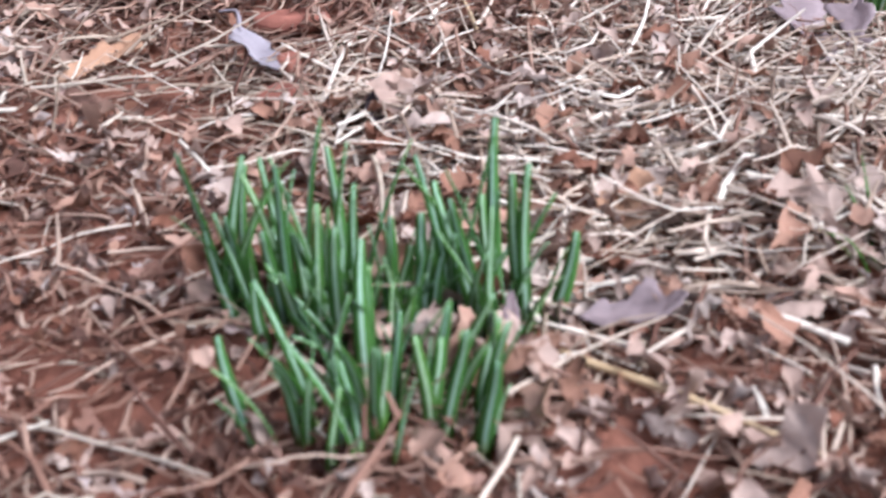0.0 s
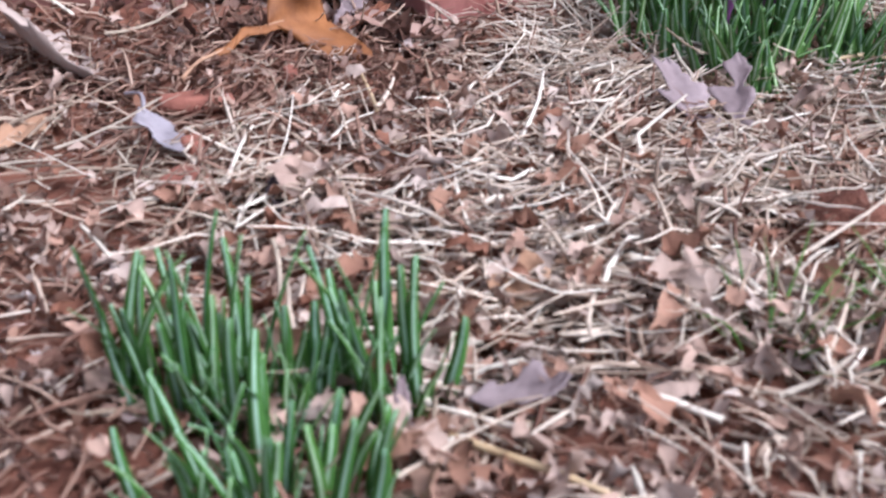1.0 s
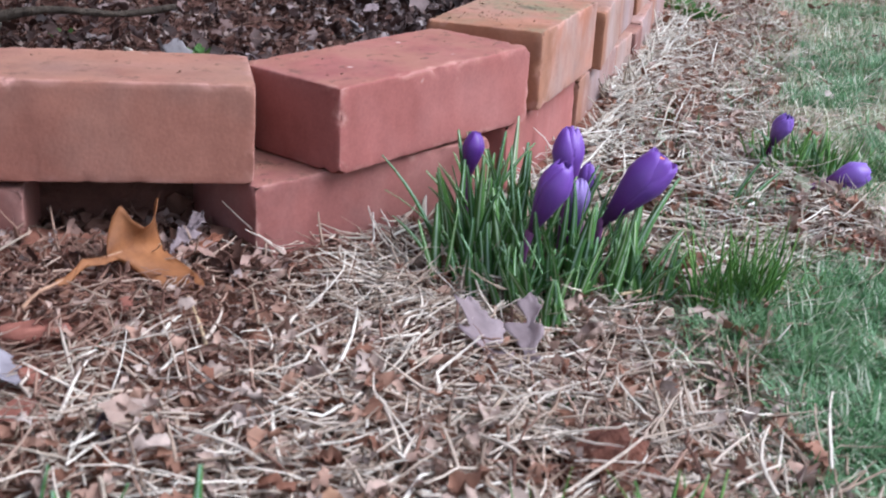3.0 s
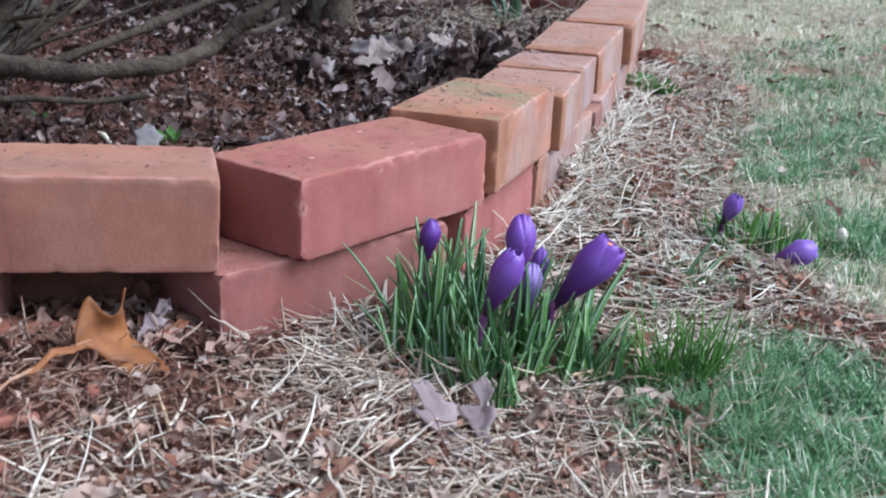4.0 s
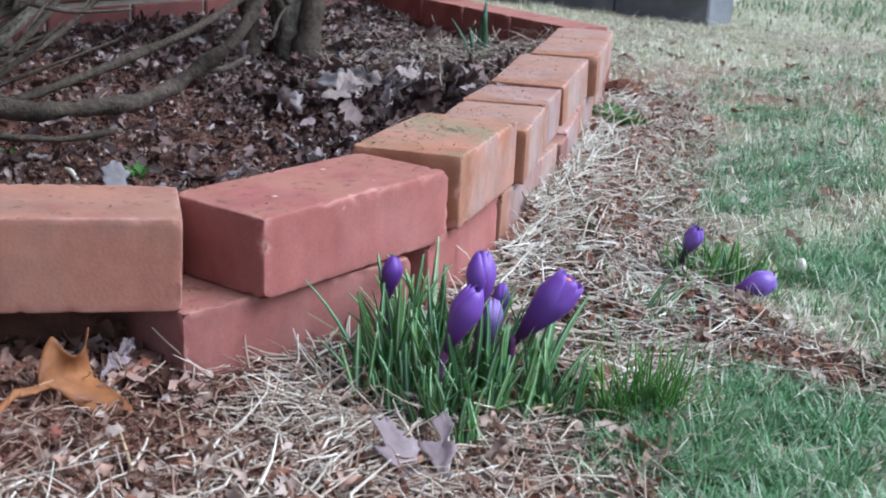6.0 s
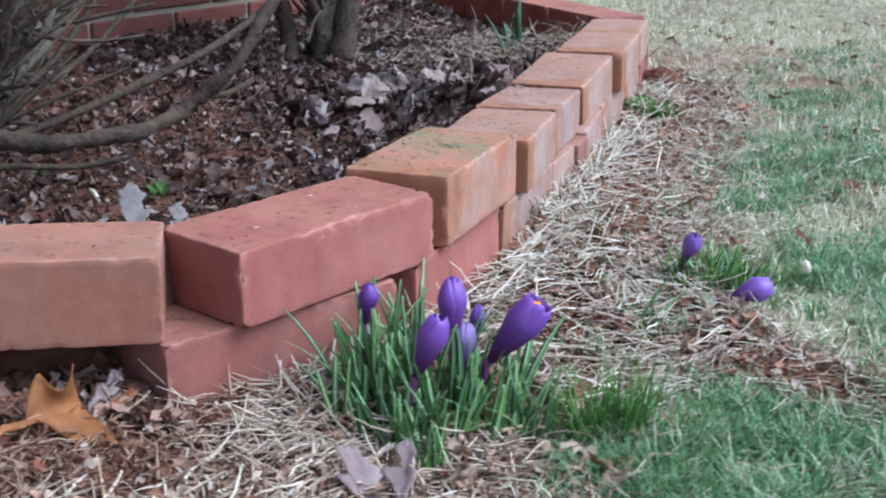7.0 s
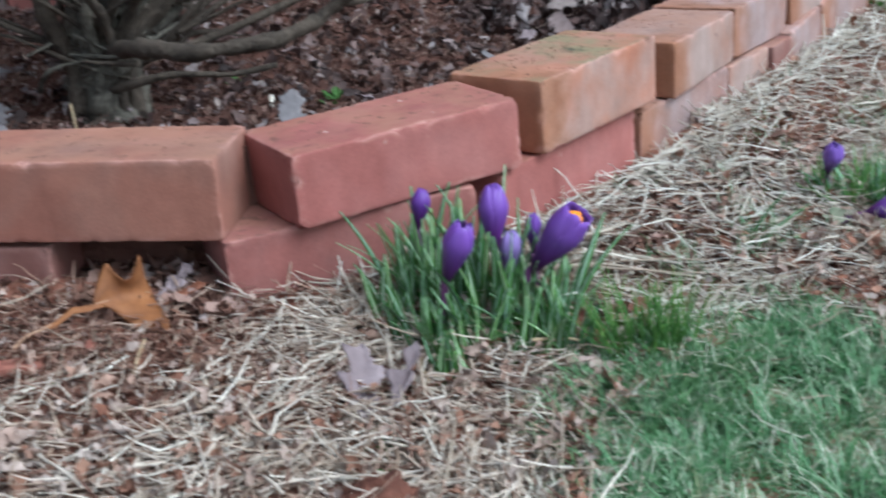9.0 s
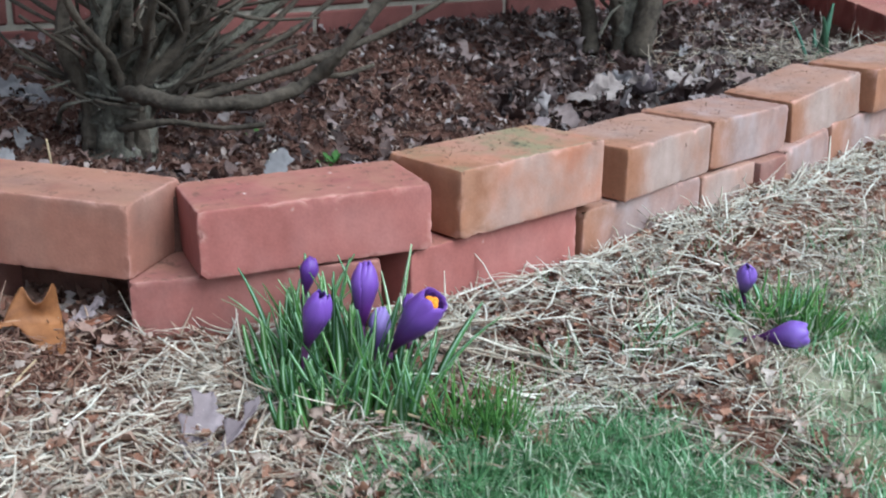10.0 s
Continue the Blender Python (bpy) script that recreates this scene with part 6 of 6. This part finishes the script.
# ---- lawn ----
def lawn_chance(x, y):
    inside = np.clip((grass_edge(x) - y) / 0.035 + 0.3, 0, 1)
    near = np.clip(1.5 - np.hypot(x - 0.2, y + 0.32) / 0.22, 0, 1)
    patch = np.clip(vnoise(x, y, 0.10, 31) * 2.6 + vnoise(x, y, 0.03, 32) * 2.0 - 1.95 + 0.60 * near, 0.05, 1)
    return inside * patch


def blades(name, label, x, y, lo, hi, w0, w1, material, lean=0.55, segs=3):
    n = len(x)
    base = np.stack([x, y, ground_z(x, y) - 0.002], -1)
    v, q = strands(base, rng.uniform(0, 6.283, n), 1.57 - np.abs(rng.normal(0, lean, n)), rng.uniform(lo, hi, n), rng.uniform(w0, w1, n), rng.normal(-0.7, 0.6, n), rng.normal(0, 0.3, n), segs, 2, 0.9)
    return tagged(new(name, quick_mesh(name, v, q, material)), label, "grass", kind="stuff")


def tufts(name, label, x, y, per, spread, lo, hi, w0, w1, material, segs=3):
    """Tufts whose blades lean outwards from each middle."""
    n = len(x)
    w = rng.uniform(0, 6.283, (n, per))
    r = spread * np.sqrt(rng.uniform(0, 1, (n, per)))
    bx, by = (x[:, None] + r * np.cos(w)).ravel(), (y[:, None] + r * np.sin(w)).ravel()
    k = by < wall_front(bx) - 0.02
    tall = np.repeat(rng.uniform(0.7, 1.25, n), per)[k]
    lean = (0.25 + 0.9 * (r / spread)).ravel()[k] * rng.uniform(0.6, 1.3, k.sum())
    yaw = (w.ravel()[k] + rng.normal(0, 0.7, k.sum()))
    bx, by = bx[k], by[k]
    base = np.stack([bx, by, ground_z(bx, by) - 0.002], -1)
    v, q = strands(base, yaw, 1.57 - lean, rng.uniform(lo, hi, len(bx)) * tall, rng.uniform(w0, w1, len(bx)), rng.normal(-0.9, 0.5, len(bx)), rng.normal(0, 0.4, len(bx)), segs, 2, 0.9)
    return tagged(new(name, quick_mesh(name, v, q, material)), label, "grass", kind="stuff")


x, y = scatter(8200, -0.45, 1.6, -0.85, 0.45, lawn_chance)
tufts("lawn_grass", "thick tufts of soft green lawn grass", x, y, 52, 0.017, 0.012, 0.032, 0.0009, 0.0020, grass_mat)
x, y = scatter(120000, -0.45, 1.6, -0.85, 0.45, lambda a, b: lawn_chance(a, b) * 0.5 + 0.10 * (b < grass_edge(a)))
blades("lawn_undergrowth", "short green and dead blades between the lawn tufts", x, y, 0.008, 0.024, 0.0011, 0.0026, grass_mat, 1.0)
x, y = scatter(110000, -0.45, 1.6, -0.85, 0.45, lambda a, b: (b < grass_edge(a) + 0.01) * np.clip(0.85 - 1.0 * lawn_chance(a, b), 0.05, 0.85))
blades("lawn_dead_grass", "pale dead grass matted between the green tufts", x, y, 0.008, 0.028, 0.0012, 0.0028, dead_grass_mat, 1.15)
# the tongue of fresh grass before the crocus clump
x, y = rng.normal(0.135, 0.050, 48), rng.normal(-0.245, 0.026, 48)
k = y < grass_edge(x) + 0.012
tufts("grass_tongue", "fresh green grass reaching into the straw before the crocuses", x[k], y[k], 46, 0.016, 0.014, 0.040, 0.0010, 0.0024, fresh_grass_mat)
# brown scraps of leaf and bare spots in the lawn
x, y = scatter(5200, 0.3, 3.0, -1.0, 1.2, lambda a, b: (b < grass_edge(a)) * np.clip(vnoise(a, b, 0.05, 38) * 5 - 3.4, 0.02, 1))
sheets("lawn_scraps", "dark scraps of dead leaf caught in the lawn", "leaf litter", x, y, ground_z(x, y) + rng.uniform(0.004, 0.022, len(x)), 0.008, 0.028, mulch_mat, 6, 0.8, 0.5, 0.06)
# small tufts of grass out on the straw
tx = np.concatenate([rng.uniform(0.15, 1.3, 40), rng.normal(0.56, 0.05, 16), rng.normal(0.34, 0.03, 5)])
ty = np.concatenate([rng.uniform(-0.15, 0.4, 40), rng.normal(-0.10, 0.03, 16), rng.normal(-0.10, 0.02, 5)])
keep = on_soil(tx, ty)
tx, ty = tx[keep], ty[keep]
x = (tx[:, None] + rng.normal(0, 0.014, (len(tx), 40))).ravel()
y = (ty[:, None] + rng.normal(0, 0.014, (len(tx), 40))).ravel()
k = y < wall_front(x) - 0.01
blades("grass_sprigs", "small sprigs of green grass in the straw", x[k], y[k], 0.012, 0.035, 0.0008, 0.0018, grass_mat, 0.6)


def outer(x, y):
    """Lawn beyond the near patch, outside bed, house and edging."""
    free = (y < np.where(x < 1.4, grass_edge(x), 0.57 + (x - 1.4) * 2.1 - 0.03)) & ~((x < 1.1) & (y > -0.6))
    beyond = (np.abs(x - 3.30 + (y - 1.2) * 0.032) < 0.14) & (y > 1.19)
    return free & ~beyond


def far_chance(x, y):
    return outer(x, y) * np.clip(vnoise(x, y, 0.35, 33) * 1.6 - 0.1, 0.15, 1)


x2, y2 = scatter(26000, 0.7, 3.4, -1.2, 2.0, lambda a, b: (b < np.where(a < 1.4, grass_edge(a), 0.57 + (a - 1.4) * 2.1 - 0.03)) * np.clip(vnoise(a, b, 0.3, 37) * 1.8 - 0.3, 0.1, 1))
straws("lawn_straw", "pale dead grass matted through the lawn", x2, y2, ground_z(x2, y2) + rng.uniform(0.0, 0.012, len(x2)),
       lambda n: rng.uniform(0.02, 0.06, n), lambda n: rng.uniform(0.0014, 0.0034, n), 1.0, 0.25, straw_mat, "stuff", 3)


def green_patch(x, y):
    return np.clip((vnoise(x, y, 0.22, 33) * 0.5 + vnoise(x, y, 0.06, 34) * 0.8 - 0.50) * 4.5, 0.16, 1)


x, y = scatter(7000, 0.9, 4.0, -1.5, 2.6, lambda a, b: outer(a, b) * green_patch(a, b))
tufts("lawn_grass_mid", "tufts of short green grass across a patchy lawn", x, y, 26, 0.03, 0.012, 0.032, 0.0018, 0.0040, grass_mat, 2)
x, y = scatter(150000, 0.9, 4.0, -1.5, 2.6, lambda a, b: outer(a, b) * (1.05 - green_patch(a, b)))
blades("dead_grass_mid", "short dead straw-coloured lawn between the green tufts", x, y, 0.012, 0.032, 0.0018, 0.004, dead_grass_mat, 1.05, 2)
x, y = scatter(60000, 3.2, 9.0, -2.0, 6.0, far_chance)
blades("lawn_grass_far", "pale winter lawn reaching into the distance", x, y, 0.02, 0.055, 0.005, 0.012, far_grass_mat, 0.7, 2)
